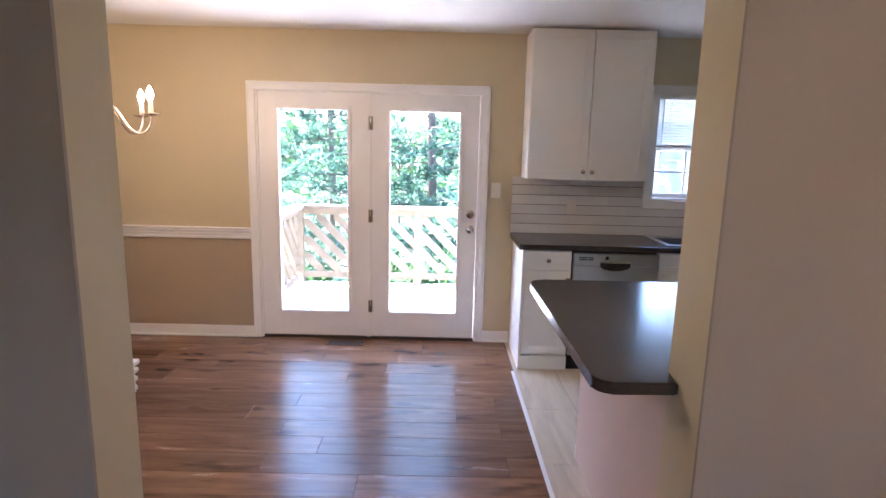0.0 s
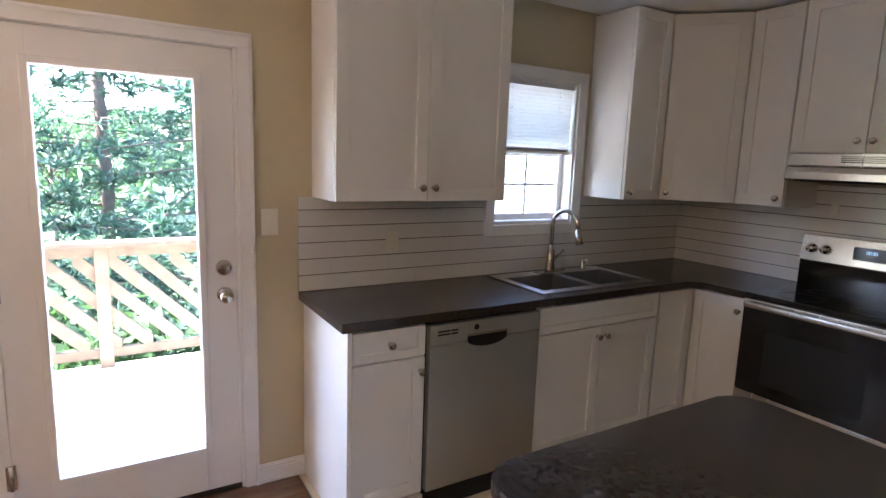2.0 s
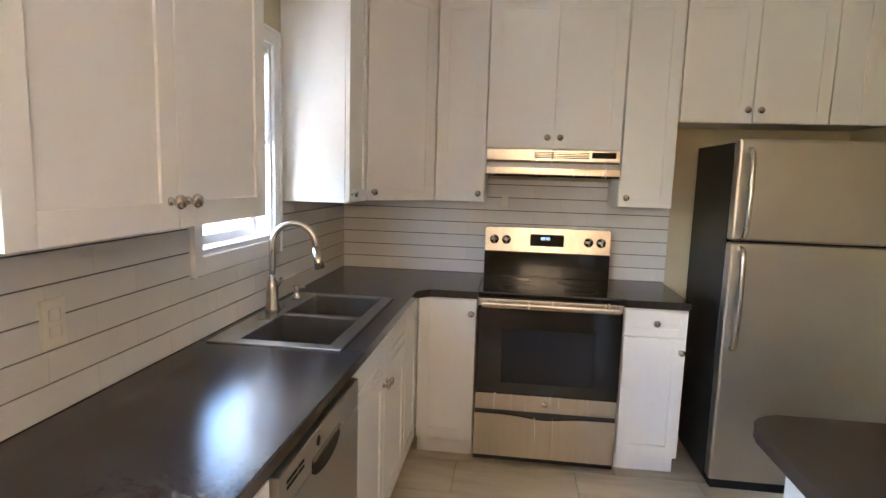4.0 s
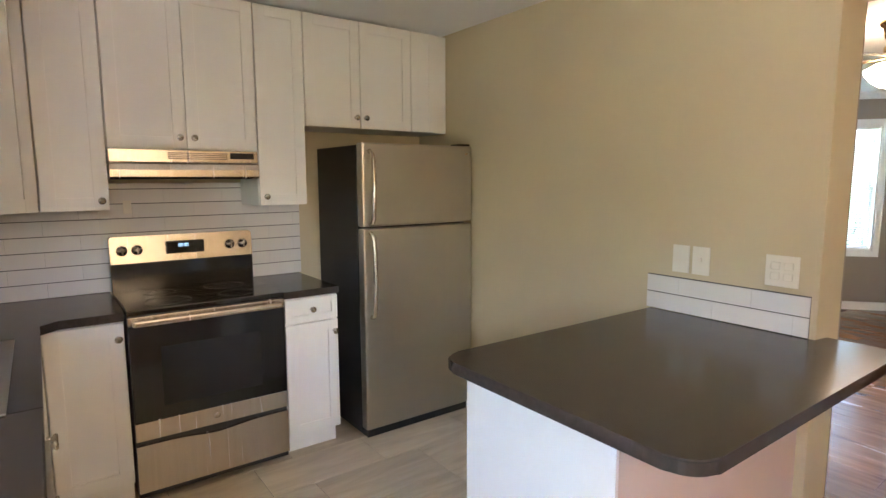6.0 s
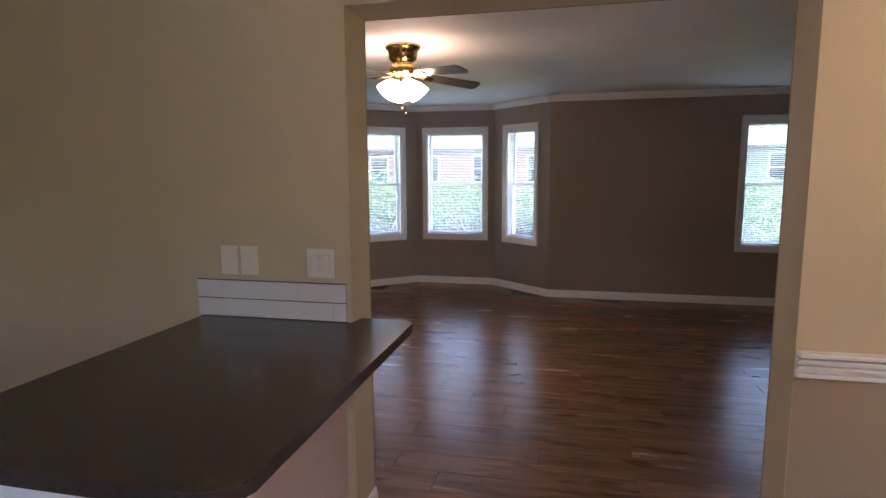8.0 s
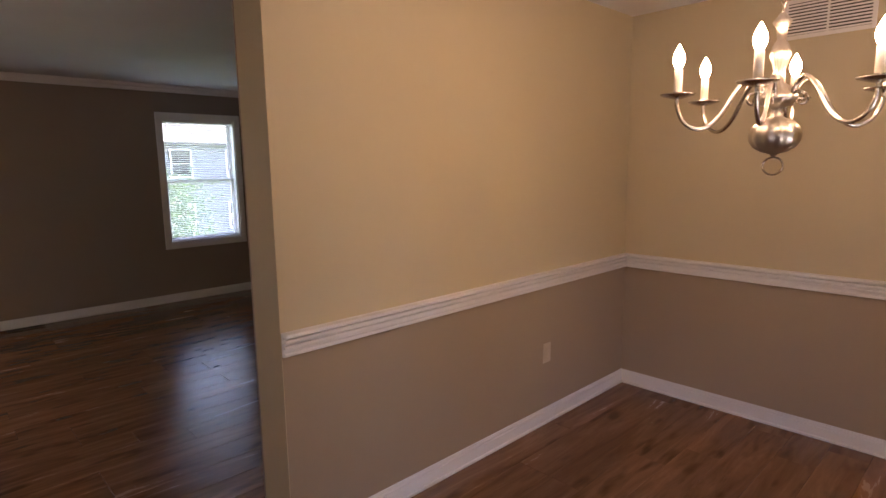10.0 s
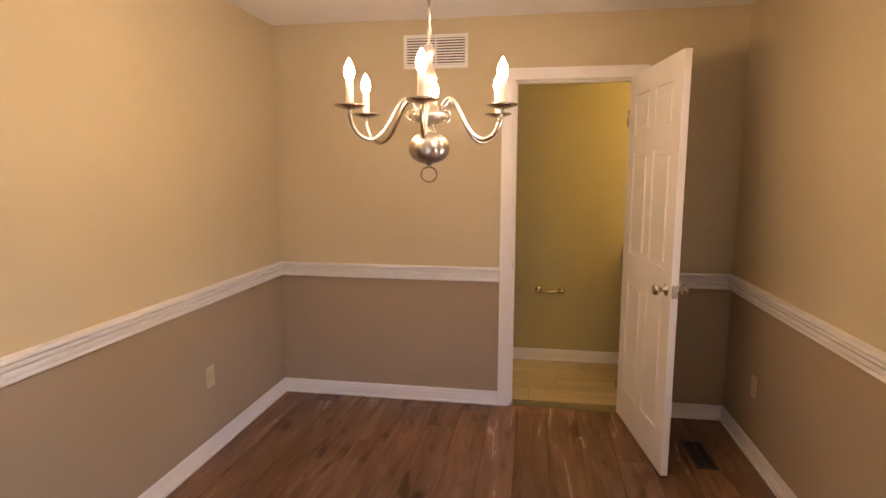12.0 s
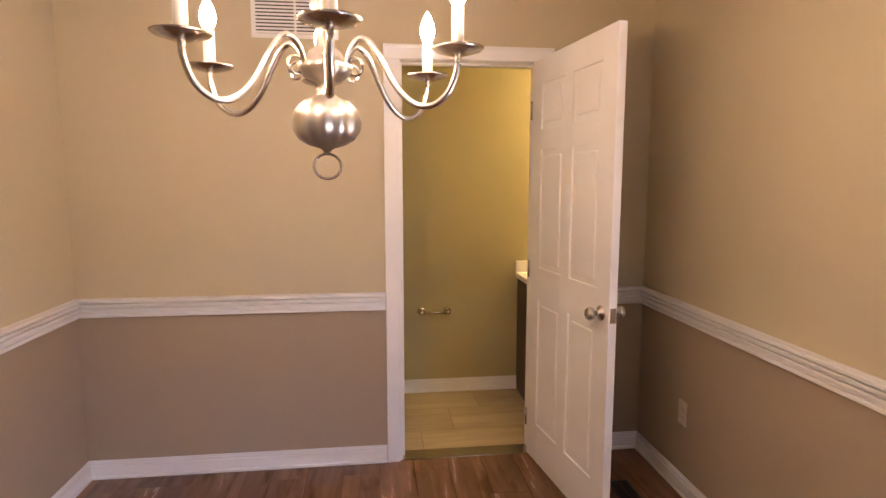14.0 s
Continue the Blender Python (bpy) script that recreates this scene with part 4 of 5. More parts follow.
cover_plate("outlet_plate", pose(2.02, N - 0.0075, 1.13), 0.07, 0.115, "outlet", "white outlet on the tiled splashback", "outlet", M_PLATE)

cover_plate("outlet_plate", pose(E - 0.0105, 4.20, 1.355, 0, 0, -90), 0.04, 0.07, "blank", "small white cover plate on the tiles behind the range", "outlet", M_PLATE)

# ---- dining room ----
ch = thing("chandelier", pose(-0.765, 3.683, -0.035) @ Matrix.Diagonal((1.09, 1.09, 1.0145, 1)), "six-arm brushed nickel chandelier with lit candle bulbs", "chandelier")
b = Build()
b.lathe([(0.0, 1.525), (0.006, 1.53), (0.012, 1.536), (0.03, 1.541), (0.048, 1.553), (0.058, 1.57), (0.060, 1.588), (0.054, 1.608), (0.040, 1.624), (0.022, 1.632), (0.014, 1.638),
         (0.017, 1.646), (0.012, 1.652), (0.016, 1.660), (0.036, 1.668), (0.046, 1.682), (0.046, 1.692), (0.034, 1.700), (0.028, 1.715), (0.016, 1.725), (0.013, 1.76), (0.018, 1.78), (0.024, 1.80),
         (0.018, 1.825), (0.010, 1.84), (0.012, 1.87), (0.022, 1.885), (0.012, 1.90), (0.006, 1.91)], (0, 0, 0), 60, wave=0.035, lobes=12)
b.done("body", M_NICKELB, ch)
b = Build()
b.tube([(0.0, 0.024 * math.cos(a), 1.502 + 0.024 * math.sin(a)) for a in [2 * math.pi * k / 24 for k in range(24)]], 0.0028, 8, closed=True)
b.done("ring", M_NICKEL, ch)
b = Build()
z = 1.905
k = 0
while z < CEIL - 0.03:
    ring = [(0.007 * math.cos(a), 0.0, z + 0.014 + 0.016 * math.sin(a)) for a in [2 * math.pi * i / 12 for i in range(12)]]
    if k % 2:
        ring = [(0.0, x, zz) for x, y, zz in ring]
    b.tube(ring, 0.0018, 6, closed=True)
    z += 0.026
    k += 1
b.tube([(0.003, 0.003, 1.90), (-0.003, 0.004, 2.1), (0.003, -0.003, 2.25), (0, 0, CEIL - 0.02)], 0.0016, 6)
b.done("chain", M_NICKEL, ch)
b = Build()
b.lathe([(0.06, CEIL), (0.058, CEIL - 0.008), (0.03, CEIL - 0.025), (0.01, CEIL - 0.032), (0, CEIL - 0.032)], (0, 0, 0), 24)
b.done("canopy", M_NICKEL, ch)
R6 = 0.242
for i in range(6):
    a = radians(6.5 + 60 * i)
    u = Vector((math.cos(a), math.sin(a), 0))

    def P(r, z):
        return u * r + Vector((0, 0, z))

    b = Build()
    b.tube(smooth_path([P(0.040, 1.688), P(0.048, 1.715), P(0.066, 1.735), P(0.085, 1.728), P(0.105, 1.698), P(0.135, 1.643), P(0.168, 1.612), P(0.200, 1.610), P(0.228, 1.633), P(R6, 1.672), P(R6, 1.697)], 5), 0.0058, 8)
    c = [P(0.058 + 0.014 * math.cos(t), 1.685 + 0.016 * math.sin(t)) for t in [k / 10 * 4.6 - 2.2 for k in range(11)]]
    b.tube(c, 0.003, 6)
    b.done("arm", M_NICKEL, ch)
    b = Build()
    p = P(R6, 0)
    b.lathe([(0.008, 1.692), (0.016, 1.694), (0.040, 1.702), (0.044, 1.706), (0.030, 1.703), (0.012, 1.704), (0.012, 1.712)], (p.x, p.y, 0), 24)
    b.done("drip_pan", M_NICKEL, ch)
    b = Build()
    b.lathe([(0.0105, 1.706), (0.0105, 1.775), (0.008, 1.777)], (p.x, p.y, 0), 16)
    b.done("candle_sleeve", M_CANDLE, ch)
    b = Build()
    b.lathe([(0.007, 1.777), (0.012, 1.786), (0.015, 1.799), (0.0125, 1.815), (0.006, 1.830), (0.001, 1.840)], (p.x, p.y, 0), 14)
    b.done("bulb", M_BULB, ch)

vg = thing("vent_grille", pose(W, 3.21, 2.128, 0, 0, 90), "white slatted air return grille high on the wall", "vent")
b = Build()
for x0, x1, z0, z1 in ((0, 0.40, 0, 0.02), (0, 0.40, 0.18, 0.20), (0, 0.02, 0.02, 0.18), (0.38, 0.40, 0.02, 0.18), (0.195, 0.205, 0.02, 0.18)):
    b.box(x0, -0.008, z0, x1, 0, z1, 0.002)
b.done("frame", M_TRIM, vg)
# Dark sheet behind the slats, with the shade between them in its colour.
b = Build()
b.box(0.02, -0.002, 0.02, 0.38, -0.001, 0.18)
b.done("shadow_gap", M_DARK, vg)
for k in range(10):
    b = Build()
    b.box(0.02, -0.0075, 0.022 + k * 0.016, 0.195, -0.003, 0.031 + k * 0.016)
    b.box(0.205, -0.0075, 0.022 + k * 0.016, 0.38, -0.003, 0.031 + k * 0.016)
    b.done("slat", M_TRIM, vg)


def floor_register(x, y, rz, label):
    t = thing("floor_register", pose(x, y, 0.0, 0, 0, rz), label, "floor vent", "floor registers")
    b = Build()
    w, d = 0.15, 0.055
    for x0, y0, x1, y1 in ((-w, -d, w, -d + 0.012), (-w, d - 0.012, w, d), (-w, -d + 0.012, -w + 0.014, d - 0.012), (w - 0.014, -d + 0.012, w, d - 0.012)):
        b.box(x0, y0, 0, x1, y1, 0.005, 0.001)
    k = -w + 0.022
    while k < w - 0.02:
        b.box(k, -d + 0.012, 0, k + 0.005, d - 0.012, 0.004)
        k += 0.0125
    b.box(-w + 0.014, -0.004, 0.0, w - 0.014, 0.004, 0.0045)
    b.done("grille", M_VENT, t)
    # No hole here: a dark sheet on the floor paints the duct's shade.
    b = Build()
    b.box(-w + 0.01, -d + 0.01, 0.0, w - 0.01, d - 0.01, 0.0012)
    b.done("opening", M_DARK, t)


floor_register(0.25, 5.075, 0, "dark metal floor register in front of the patio doors")
floor_register(-1.95, 4.93, 0, "dark metal floor register by the dining room corner")
floor_register(0.35, -2.38, 0, "dark metal floor register below the living room wall")

# ---- bathroom ----
th = thing("towel_bar", pose(BATHW, 4.072, 0.575, 0, 0, 90), "short brushed nickel paper holder on the bathroom wall", "towel bar")
b = Build()
for x in (0.0, 0.18):
    b.lathe([(0.028, 0.0), (0.026, -0.006), (0.012, -0.012), (0.011, -0.05), (0.017, -0.056), (0.014, -0.070), (0, -0.072)], (x, 0, 0), 16, "y")
b.tube([(0, -0.058, 0), (0.18, -0.058, 0)], 0.010, 10)
b.done("bar", M_NICKEL, th)
vn = thing("vanity", pose(BATHW + 0.002, 4.73, 0), "dark wood bathroom vanity with a white top", "vanity")
b = Build()
b.box(0.0, 0.015, 0.09, 0.50, 0.755, 0.80, 0.003)
b.box(0.0, 0.015, 0, 0.44, 0.755, 0.09)
b.done("cabinet", M_VWOOD, vn)
b = Build()
b.box(0, 0, 0.80, 0.54, 0.765, 0.835, 0.006)
b.box(0, 0, 0.835, 0.02, 0.765, 0.915, 0.004)
b.done("top", M_TRIM, vn)
vl = thing("vanity_light", pose(BATHW + 0.10, 5.32, 1.98), "vanity lamp with round lit bulbs above the basin", "wall lamp")
b = Build()
b.box(-0.098, -0.25, -0.05, -0.06, 0.25, 0.05, 0.01)
b.done("bar", M_NICKEL, vl)
for y in (-0.16, 0.0, 0.16):
    b = Build()
    b.lathe([(0.012, -0.05), (0.05, -0.03), (0.06, 0.0), (0.05, 0.035), (0.0, 0.06)], (0.02, y, 0), 18)
    b.tube([(-0.06, y, 0), (-0.03, y, 0)], 0.012, 8)
    b.done("bulb", M_VBULB, vl)

# ---- living room ----
fn = thing("ceiling_fan", pose(2.04, 0.36, 0), "brass ceiling fan with dark blades and a lit glass lamp kit", "ceiling fan")
b = Build()
b.lathe([(0.128, CEIL), (0.131, CEIL - 0.012), (0.122, CEIL - 0.026), (0.108, CEIL - 0.034), (0.104, CEIL - 0.075), (0.096, CEIL - 0.10), (0.074, CEIL - 0.115), (0.070, CEIL - 0.13),
         (0.092, CEIL - 0.14), (0.100, CEIL - 0.158), (0.098, CEIL - 0.19), (0.082, CEIL - 0.205), (0.060, CEIL - 0.215), (0.058, CEIL - 0.235), (0.066, CEIL - 0.25), (0.05, CEIL - 0.275), (0.0, CEIL - 0.28)], (0, 0, 0), 32)
b.done("motor", M_BRASS, fn)
for i in range(5):
    a = 72 * i + 2
    b = Build()
    out = rounded([(0.17, -0.052, 0.01), (0.62, -0.066, 0.04), (0.62, 0.066, 0.04), (0.17, 0.052, 0.01)])
    b.prism(out, -0.004, 0.004)
    b.turn(Matrix.Rotation(radians(4.5), 4, "Y") @ Matrix.Rotation(radians(-13), 4, "X"))
    b.done("blade", M_BLADE, fn, pose(0, 0, CEIL - 0.195, 0, 0, a))
    b = Build()
    b.box(0.085, -0.018, -0.012, 0.20, 0.018, -0.006, 0.002)
    b.box(0.165, -0.036, -0.014, 0.235, 0.036, -0.008, 0.002)
    b.turn(Matrix.Rotation(radians(4.5), 4, "Y") @ Matrix.Rotation(radians(-13), 4, "X"))
    b.done("blade_arm", M_BRASS, fn, pose(0, 0, CEIL - 0.193, 0, 0, a))
for i in range(4):
    a = radians(90 * i + 40)
    b = Build()
    b.lathe([(0.022, 0.0), (0.038, -0.014), (0.060, -0.048), (0.069, -0.082), (0.080, -0.112), (0.072, -0.111), (0.055, -0.06), (0.0, -0.036)], (0, 0, 0), 24, wave=0.02, lobes=8)
    b.done("lamp_shade", M_SHADE, fn, pose(0.06 * math.cos(a), 0.06 * math.sin(a), CEIL - 0.255) @ Matrix.Rotation(a, 4, "Z") @ Matrix.Rotation(radians(-42), 4, "Y"))
b = Build()
b.tube([(0.01, 0, CEIL - 0.27), (0.01, 0, CEIL - 0.43)], 0.0015, 6)
b.lathe([(0.0, -0.03), (0.006, -0.02), (0.005, 0), (0.0, 0.004)], (0.01, 0, CEIL - 0.434), 10)
b.tube([(-0.02, 0.01, CEIL - 0.27), (-0.02, 0.01, CEIL - 0.47)], 0.0015, 6)
b.lathe([(0.0, -0.03), (0.006, -0.02), (0.005, 0), (0.0, 0.004)], (-0.02, 0.01, CEIL - 0.474), 10)
b.done("pull_chain", M_BRASS, fn)

# ---- outside ----
GZ = -2.6
b = Build()
b.box(-900, -900, GZ - 0.5, 900, 900, GZ)
structure(b.done("ground", M_GRASS), "green lawn reaching to the horizon", "ground")
b = Build()
b.box(-200, -21, GZ, 200, -14, GZ + 0.03)
structure(b.done("road", M_ROAD), "asphalt street in front of the house", "road")
# deck
DX0, DX1, DY0, DY1 = -0.72, 3.9, N + 0.17, 7.36
dk = thing("deck", pose(0, 0, 0), "weathered grey timber deck outside the patio doors", "deck")
for x in (DX0 + 0.02, 1.5, DX1 - 0.14):
    for y in (DY0 + 0.1, DY1 - 0.12):
        b = Build()
        b.box(x, y, GZ, x + 0.09, y + 0.09, -0.08)
        b.done("post", M_RAILW, dk)
    b = Build()
    b.box(x + 0.09, DY0, -0.24, x + 0.13, DY1, -0.08)
    b.done("joist", M_RAILW, dk)
bd = Build()
bd.box(0, 0, 0, DX1 - DX0, 0.137, 0.03, 0.003)
board = bd.done("board", M_DECK, dk, pose(DX0, DY0, -0.08))
y = DY0 + 0.143
while y + 0.137 < DY1 + 0.01:
    o = new("board", board.data)
    o.parent = dk
    o.matrix_basis = pose(DX0, y, -0.08)
    y += 0.143


def railing(m, L, posts, label):
    t = thing("deck_railing", m, label, "railing", "deck railings")
    for x in posts:
        b = Build()
        b.box(x - 0.045, -0.045, -0.05, x + 0.045, 0.045, 0.845, 0.004)
        b.done("post", M_RAILW, t)
    b = Build()
    b.box(-0.05, -0.075, 0.845, L + 0.05, 0.075, 0.885, 0.006)
    b.done("top_rail", M_RAILW, t)
    for z in (0.02, 0.775):
        b = Build()
        b.box(0.045, -0.02, z, L - 0.045, 0.02, z + 0.07, 0.003)
        b.done("rail", M_RAILW, t)
    x = -0.62
    while x < L - 0.1:
        z0, z1 = 0.775, 0.09
        xa, xb = x, x + (z0 - z1)
        if xa < 0.05:
            z0 -= 0.05 - xa
            xa = 0.05
        if xb > L - 0.05:
            z1 += xb - (L - 0.05)
            xb = L - 0.05
        if z0 - z1 > 0.08:
            s = Build()
            h = 0.042
            d = h * 1.414
            s.prism([(xa, z0), (xa, z0 - d), (xb - d, z1), (xb, z1), (xb, z1 + d), (xa + d, z0)], -0.018, 0.018)
            s.turn(Matrix.Rotation(math.pi / 2, 4, "X"))
            s.done("slat", M_RAILW, t)
        x += 0.205
    return t


railing(pose(DX0 + 0.05, DY1 - 0.05, 0), DX1 - DX0 - 0.1, [0, 1.40, 2.8, DX1 - DX0 - 0.1], "sunlit timber railing with diagonal slats along the deck")
railing(pose(DX0 + 0.05, DY0 + 0.02, 0, 0, 0, 90), DY1 - DY0 - 0.12, [0, 0.95], "sunlit timber railing with diagonal slats at the deck end")


def pine(x, y, h, reach, seed, low=0.12):
    rnd = random.Random(seed)
    t = thing("pine_tree", pose(x, y, GZ), "tall pine tree with long drooping needled boughs", "tree", "pine trees")
    b = Build()
    b.tube([(0, 0, -0.1), (0.05, 0.02, h * 0.3), (-0.04, 0.05, h * 0.65), (0, 0, h)], 0.17, 10, r1=0.03)
    b.done("trunk", M_BARK, t)
    lim = Build()
    vs, fs = [], []
    n = 66
    for i in range(n):
        k = low + (1 - low) * i / n
        z = h * k
        L = reach * (1 - k) ** 0.6 * rnd.uniform(0.7, 1.1) + 0.3
        a = i * 2.4 + rnd.uniform(-0.4, 0.4)
        up = rnd.uniform(-0.12, 0.2)
        d = Vector((math.cos(a), math.sin(a), up))
        pts = [Vector((0, 0, z)) + d * L * s + Vector((0, 0, -0.10 * L * s * s)) for s in (0, 0.35, 0.7, 1)]
        lim.tube(pts, 0.02, 5, r1=0.004)
        for j in range(int(9 + L * 7)):
            s = rnd.uniform(0.22, 1.03)
            c = Vector((0, 0, z)) + d * L * s + Vector((0, 0, -0.10 * L * s * s)) + Vector((rnd.gauss(0, 0.15), rnd.gauss(0, 0.15), rnd.gauss(0, 0.08)))
            for q in range(12):
                e = Vector((rnd.gauss(0, 1), rnd.gauss(0, 1), rnd.gauss(0.25, 0.7))).normalized() * rnd.uniform(0.12, 0.26)
                w = e.cross(Vector((rnd.gauss(0, 1), rnd.gauss(0, 1), rnd.gauss(0, 1)))).normalized() * 0.019
                o = len(vs)
                vs += [c - w, c + w, c + e]
                fs.append((o, o + 1, o + 2))
    lim.done("limb", M_BARK, t)
    me = bpy.data.meshes.new("needles")
    me.from_pydata([tuple(v) for v in vs], [], fs)
    me.materials.append(M_PINE)
    o = new("needles", me)
    o.parent = t
    tagged(o, kind="stuff")


def broadleaf(x, y, h, rad, seed, base=GZ):
    rnd = random.Random(seed)
    t = thing("leafy_tree", pose(x, y, base), "leafy green tree in full summer foliage", "tree", "leafy trees")
    b = Build()
    b.tube([(0, 0, -0.1), (0.05, 0, h * 0.3), (0.0, 0.08, h * 0.6)], 0.16, 8, r1=0.08)
    vs, fs = [], []
    for i in range(34):
        a, k = rnd.uniform(0, 6.28), rnd.uniform(0.35, 1.0)
        r = rad * math.sqrt(max(0.05, 1 - ((k - 0.65) / 0.42) ** 2)) * rnd.uniform(0.45, 1)
        c = Vector((r * math.cos(a), r * math.sin(a), h * k))
        b.tube([(0, 0.04, h * min(0.55, k * 0.6)), c * 0.6 + Vector((0, 0, h * k * 0.3)), c], 0.04, 5, r1=0.01)
        for j in range(150):
            p = c + Vector((rnd.gauss(0, 1), rnd.gauss(0, 1), rnd.gauss(0, 0.7))) * rad * 0.2
            u = Vector((rnd.gauss(0, 1), rnd.gauss(0, 1), rnd.gauss(0, 1))).normalized() * 0.07
            w = u.cross(Vector((rnd.gauss(0, 1), rnd.gauss(0, 1), rnd.gauss(0, 1)))).normalized() * 0.045
            o = len(vs)
            vs += [p - u, p + w, p + u, p - w]
            fs.append((o, o + 1, o + 2, o + 3))
    b.done("trunk", M_BARK, t)
    me = bpy.data.meshes.new("foliage")
    me.from_pydata([tuple(v) for v in vs], [], fs)
    me.materials.append(M_LEAF)
    o = new("foliage", me)
    o.parent = t
    tagged(o, kind="stuff")


pine(-0.75, 11.6, 10.5, 3.0, 1)
pine(1.9, 11.2, 9.5, 2.7, 2)
pine(-4.2, 12.5, 11.0, 3.2, 3)
pine(3.4, 15.5, 10.0, 2.8, 4)
pine(-2.6, 19.0, 10.0, 3.2, 6)
pine(0.7, 15.0, 11.0, 3.2, 5)
broadleaf(-7.5, 16, 8, 3.0, 11)
broadleaf(-1.0, 27, 5.5, 3.8, 13)
# shrubs below the deck
broadleaf(0.6, 9.6, 2.3, 1.1, 21)
broadleaf(2.4, 9.2, 2.0, 1.0, 22)
broadleaf(-2.2, 10.2, 2.2, 1.2, 23)
# trees over the street side
broadleaf(4.2, -14.5, 3.6, 2.0, 31)
broadleaf(0.4, -15, 3.9, 1.9, 32)
broadleaf(7.5, -16, 3.8, 2.2, 33)
broadleaf(-4.0, -15, 3.8, 2.2, 34)
broadleaf(2.4, -17, 3.4, 1.8, 35)


def house(x, y, w, d, h, rz, mat, label, lights=(1.0, 3.7)):
    """A two-storey house with lapped siding, gable roof, windows and a door; its front faces local -y."""
    t = thing("house", pose(x, y, GZ, 0, 0, rz), label, "house", "neighbouring houses")
    b = Build()
    b.box(0, 0, 0, w, d, h)
    z = 0.1
    while z < h - 0.05:
        b.box(-0.012, -0.012, z, w + 0.012, d + 0.012, z + 0.10)
        z += 0.125
    b.done("wall", mat, t)
    b = Build()
    p = h * 0.34
    for s in (0, 1):
        y0, y1 = (-0.4, d / 2) if s == 0 else (d + 0.4, d / 2)
        q = [(-0.4, y0, h - 0.1), (w + 0.4, y0, h - 0.1), (w + 0.4, y1, h + p), (-0.4, y1, h + p)]
        lo = [b.bm.verts.new(c) for c in q]
        hi = [b.bm.verts.new((c[0], c[1], c[2] + 0.14)) for c in q]
        b.bm.faces.new(lo)
        b.bm.faces.new(hi)
        for i in range(4):
            b.bm.faces.new((lo[i], lo[(i + 1) % 4], hi[(i + 1) % 4], hi[i]))
    b.done("roof", M_ROOF, t)
    b = Build()
    for x0 in (0, w - 0.1):
        v = [(x0, 0, h), (x0, d, h), (x0, d / 2, h + p - 0.05)]
        lo = [b.bm.verts.new(c) for c in v]
        hi = [b.bm.verts.new((c[0] + 0.1, c[1], c[2])) for c in v]
        b.bm.faces.new(lo)
        b.bm.faces.new(hi)
        for i in range(3):
            b.bm.faces.new((lo[i], lo[(i + 1) % 3], hi[(i + 1) % 3], hi[i]))
    b.done("gable", mat, t)
    n = max(2, int(w / 2.4))
    for i in range(n):
        for z in lights:
            if z + 1.4 > h:
                continue
            xc = (i + 0.5) * w / n
            f = Build()
            for a, c, e, g in ((-0.52, 0, -0.45, 1.4), (0.45, 0, 0.52, 1.4), (-0.45, 0, 0.45, 0.07), (-0.45, 1.33, 0.45, 1.4), (-0.45, 0.67, 0.45, 0.73)):
                f.box(xc + a, -0.06, z + c, xc + e, 0.0, z + g)
            wf = f.done("window", M_TRIM, t)
            f = Build()
            f.box(xc - 0.45, -0.03, z + 0.07, xc + 0.45, -0.02, z + 1.33)
            f.done("pane", M_BLACK, wf)
    return t


house(6.2, 16.5, 9.5, 6.5, 5.2, -60, M_SIDING, "grey-sided neighbouring house with a dark roof", (0.6,))
house(12.0, -24, 11.0, 8.0, 5.4, 180, M_BRICK, "red brick house across the street")
house(-2.0, -25, 11.0, 8.0, 5.4, 180, M_SIDING, "grey-sided house across the street")


def far_woods(y0, name, seed):
    rnd = random.Random(seed)
    vs, fs = [], []
    for i in range(9000):
        x = rnd.uniform(-70, 70)
        top = 5.5 + 3.0 * noise.noise((x * 0.12, seed, 0)) + 1.6 * noise.noise((x * 0.5, seed, 3))
        p = Vector((x, y0 + rnd.uniform(-3, 3), GZ + top * rnd.random() ** 0.6 + 0.3))
        u = Vector((rnd.gauss(0, 1), rnd.gauss(0, 1), rnd.gauss(0, 1))).normalized() * 0.45
        w = u.cross(Vector((rnd.gauss(0, 1), rnd.gauss(0, 1), rnd.gauss(0, 1)))).normalized() * 0.32
        o = len(vs)
        vs += [p - u, p + w, p + u, p - w]
        fs.append((o, o + 1, o + 2, o + 3))
    me = bpy.data.meshes.new(name)
    me.from_pydata([tuple(v) for v in vs], [], fs)
    me.materials.append(M_LEAF)
    tagged(new(name, me), "distant belt of green woodland", "woods", kind="stuff")


far_woods(40, "far_woods", 7)
far_woods(-95, "far_woods", 9)

# ---- splash tiles, floor planks and floor tiles ----
TLW, TLH, JT = 0.305, 0.0765, 0.0042


def piece_mesh(name, w, h, t, mat, bevel):
    """A piece 0..w by 0..h lying in local xy, t thick."""
    b = Build()
    b.box(0, 0, 0, w, h, t, 0)
    if bevel:
        es = [e for e in b.bm.edges if min(e.verts[0].co.z, e.verts[1].co.z) > t - 1e-5]
        bmesh.ops.bevel(b.bm, geom=es, offset=bevel, segments=1, affect="EDGES")
    bmesh.ops.recalc_face_normals(b.bm, faces=b.bm.faces)
    me = bpy.data.meshes.new(name)
    b.bm.to_mesh(me)
    b.bm.free()
    me.materials.append(mat)
    return me


def cached(store, name, w, h, t, mat, bevel):
    key = (round(w, 3), round(h, 3))
    if key not in store:
        store[key] = piece_mesh(name, w, h, t, mat, bevel)
    return store[key]


tile_store = {}


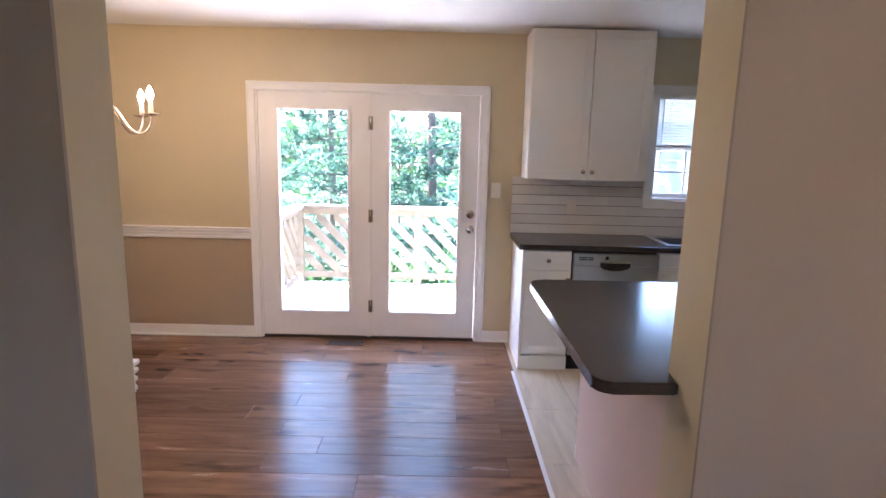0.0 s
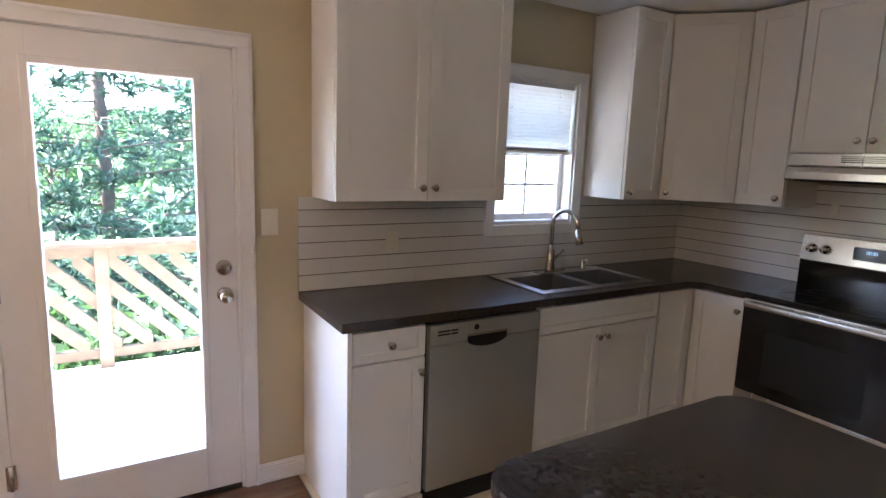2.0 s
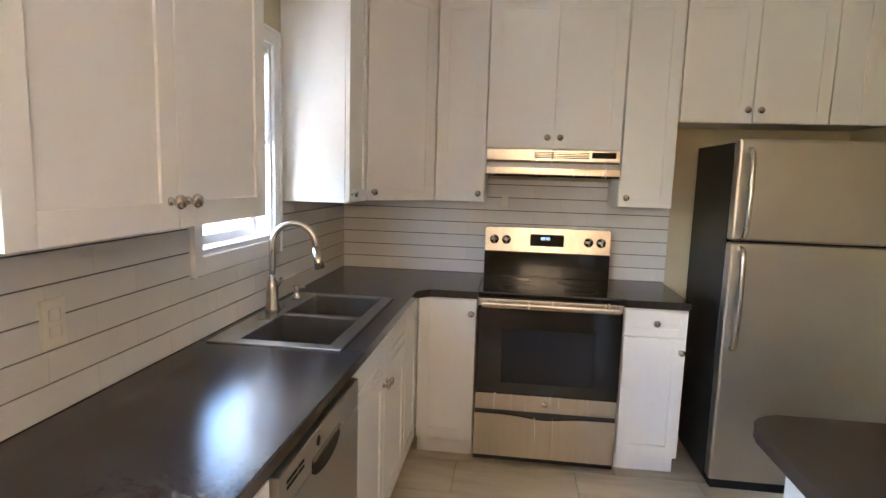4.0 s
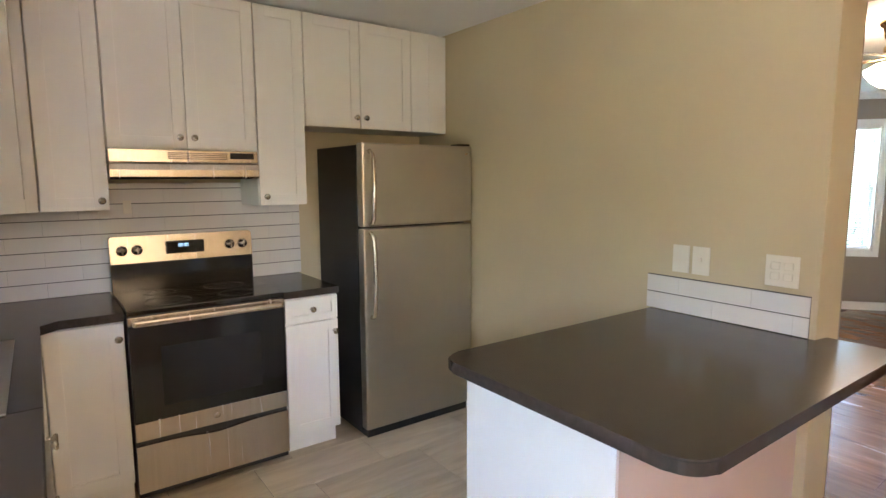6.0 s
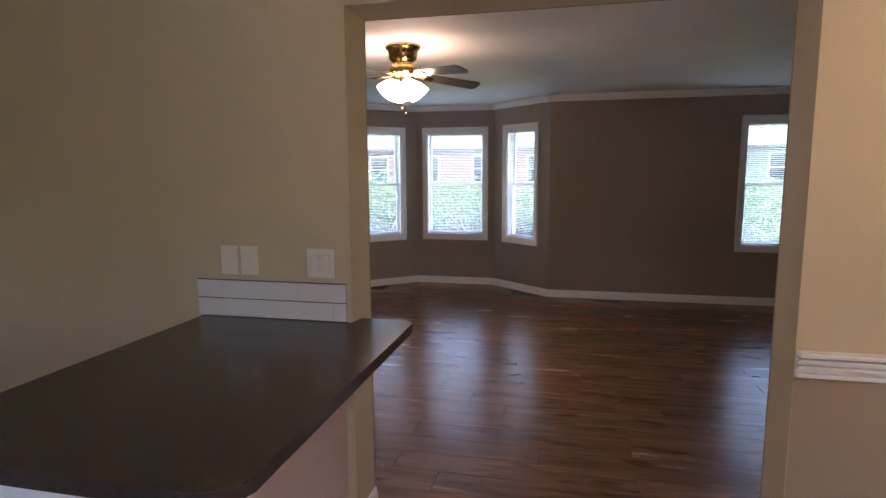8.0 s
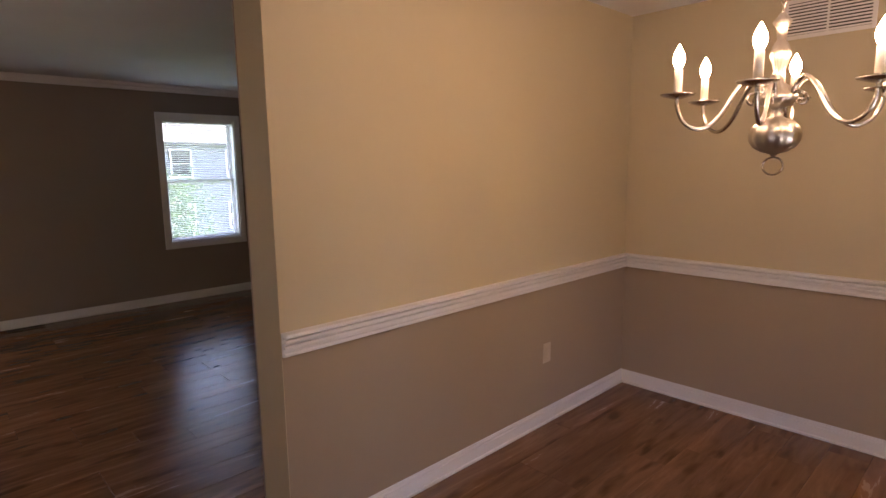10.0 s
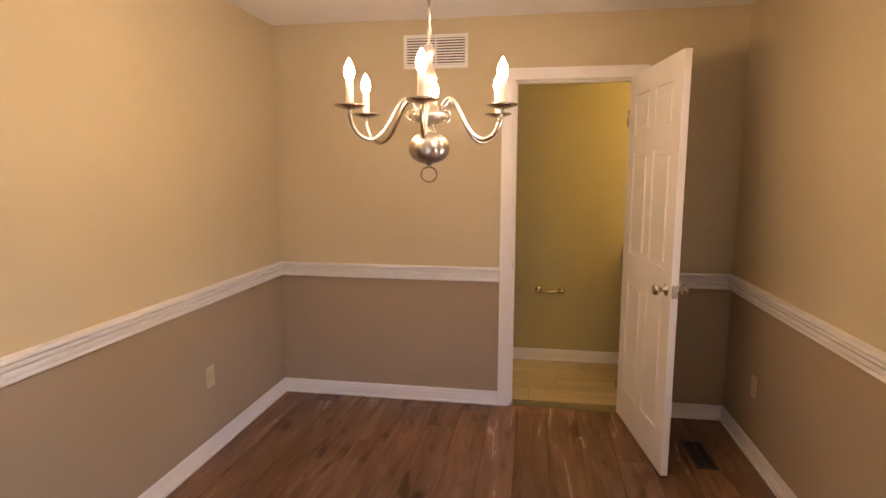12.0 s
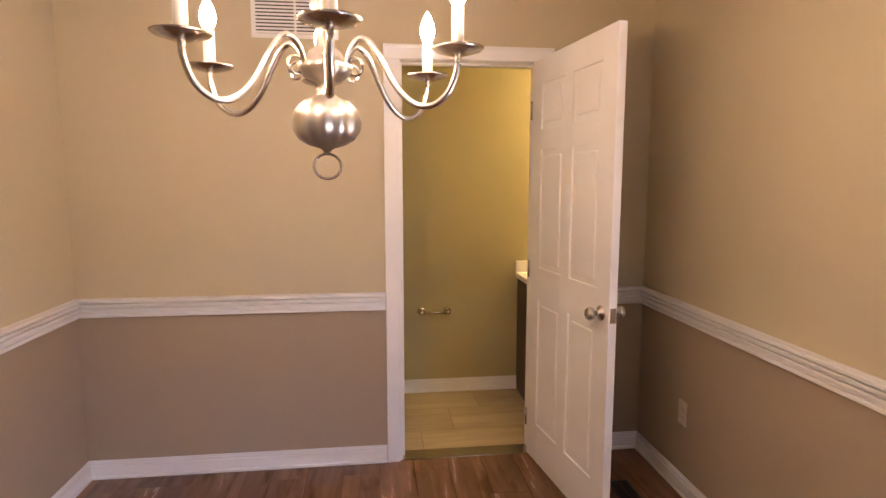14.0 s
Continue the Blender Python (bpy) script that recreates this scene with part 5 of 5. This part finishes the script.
def splash(name, m, areas, label):
    """Courses of tiles on the local xz plane, facing -y. areas: (x0, x1, z0, z1)."""
    t = structure(new(name), label, "splashback")
    t.matrix_basis = m
    b = Build()
    for x0, x1, z0, z1 in areas:
        b.box(x0, -0.004, z0, x1, -0.0005, z1)
    b.done("grout", M_GROUT, t)
    for x0, x1, z0, z1 in areas:
        z, row = z0 + 0.002, round((z0 - CTR) / TLH)
        while z < z1 - 0.012:
            h = min(TLH - JT, z1 - z)
            x = x0 - (row % 2) * TLW / 2
            while x < x1 - 0.005:
                a, c = max(x, x0), min(x + TLW - 0.0006, x1)
                if c - a > 0.012:
                    o = new("tile", cached(tile_store, "tile", c - a, h, 0.005, M_TILE, 0.0006))
                    o.parent = t
                    o.matrix_basis = Matrix.Translation((a, -0.004, z)) @ Matrix.Rotation(math.pi / 2, 4, "X")
                x += TLW
            z += TLH
            row += 1
    return t


splash("splashback_north", pose(0, N, 0), [(1.545, KW0 - 0.066, CTR, UZ0), (KW0 - 0.066, KW1 + 0.066, CTR, KWZ0 - 0.066), (KW1 + 0.066, E - 0.01, CTR, UZ0)], "white tile splashback with dark horizontal joints")
splash("splashback_east", pose(E, 4.99, 0, 0, 0, -90) @ Matrix.Translation((-0.19, 0, 0)), [(0, 0.85, CTR, UZ0), (0.85, 1.57, CTR + 0.0, 1.48), (1.57, 1.92, CTR, UZ0)], "white tile splashback behind the range")
splash("splashback_south", pose(2.36, S, 0, 0, 0, 180), [(0, 2.36 - OPE - 0.022, CTR + 0.001, CTR + 2 * TLH + 0.003)], "two courses of white tile above the peninsula")

plank_store = {}


def planks(parent, x0, x1, y0, y1, pl, pw, store, mat, name, gap, seed, z=-0.008, t=0.008, along="x", bevel=0.0012):
    rnd = random.Random(seed)
    if along == "x":
        y = y0
        while y < y1 - 0.004:
            h = min(pw - gap, y1 - y)
            x = x0 - rnd.choice((0.1, 0.3, 0.5, 0.7, 0.9)) * pl
            while x < x1:
                a, c = max(x, x0), min(x + pl - gap, x1)
                if c - a > 0.02:
                    o = new(name, cached(store, name, c - a, h, t, mat, bevel))
                    o.parent = parent
                    o.matrix_basis = pose(a, y, z)
                x += pl
            y += pw
    else:
        x = x0
        while x < x1 - 0.004:
            h = min(pw - gap, x1 - x)
            y = y0 - rnd.choice((0.0, 0.33, 0.66)) * pl
            while y < y1:
                a, c = max(y, y0), min(y + pl - gap, y1)
                if c - a > 0.02:
                    o = new(name, cached(store, name, c - a, h, t, mat, bevel))
                    o.parent = parent
                    o.matrix_basis = pose(x + h, a, z, 0, 0, 90)
                y += pl
            x += pw


planks(floor, W + 0.002, KX - 0.006, S, N - 0.002, 1.22, 0.178, plank_store, M_WOOD, "plank", 0.0012, 3)
planks(floor, OPW, OPE, S2, S, 1.22, 0.178, plank_store, M_WOOD, "plank", 0.0012, 5)
planks(floor, -3.3, 5.1, LS, S2, 1.22, 0.178, plank_store, M_WOOD, "plank", 0.0012, 6)
planks(floor, BAY[2][0] - 0.3, BAY[1][0] + 0.3, BAY[2][1] + 0.02, LS, 1.22, 0.178, plank_store, M_WOOD, "plank", 0.0012, 8)
ktile_store = {}
planks(kfloor, KX + 0.004, E, S, N, 0.61, 0.305, ktile_store, M_KTILE, "tile", 0.003, 9, z=-0.0035, t=0.0035, along="y", bevel=0.001)
btile_store = {}
planks(bfloor, BATHW, W - 0.10, 3.0, 5.6, 0.61, 0.305, btile_store, M_BATHF, "tile", 0.003, 10, z=-0.004, t=0.004, along="y", bevel=0.001)
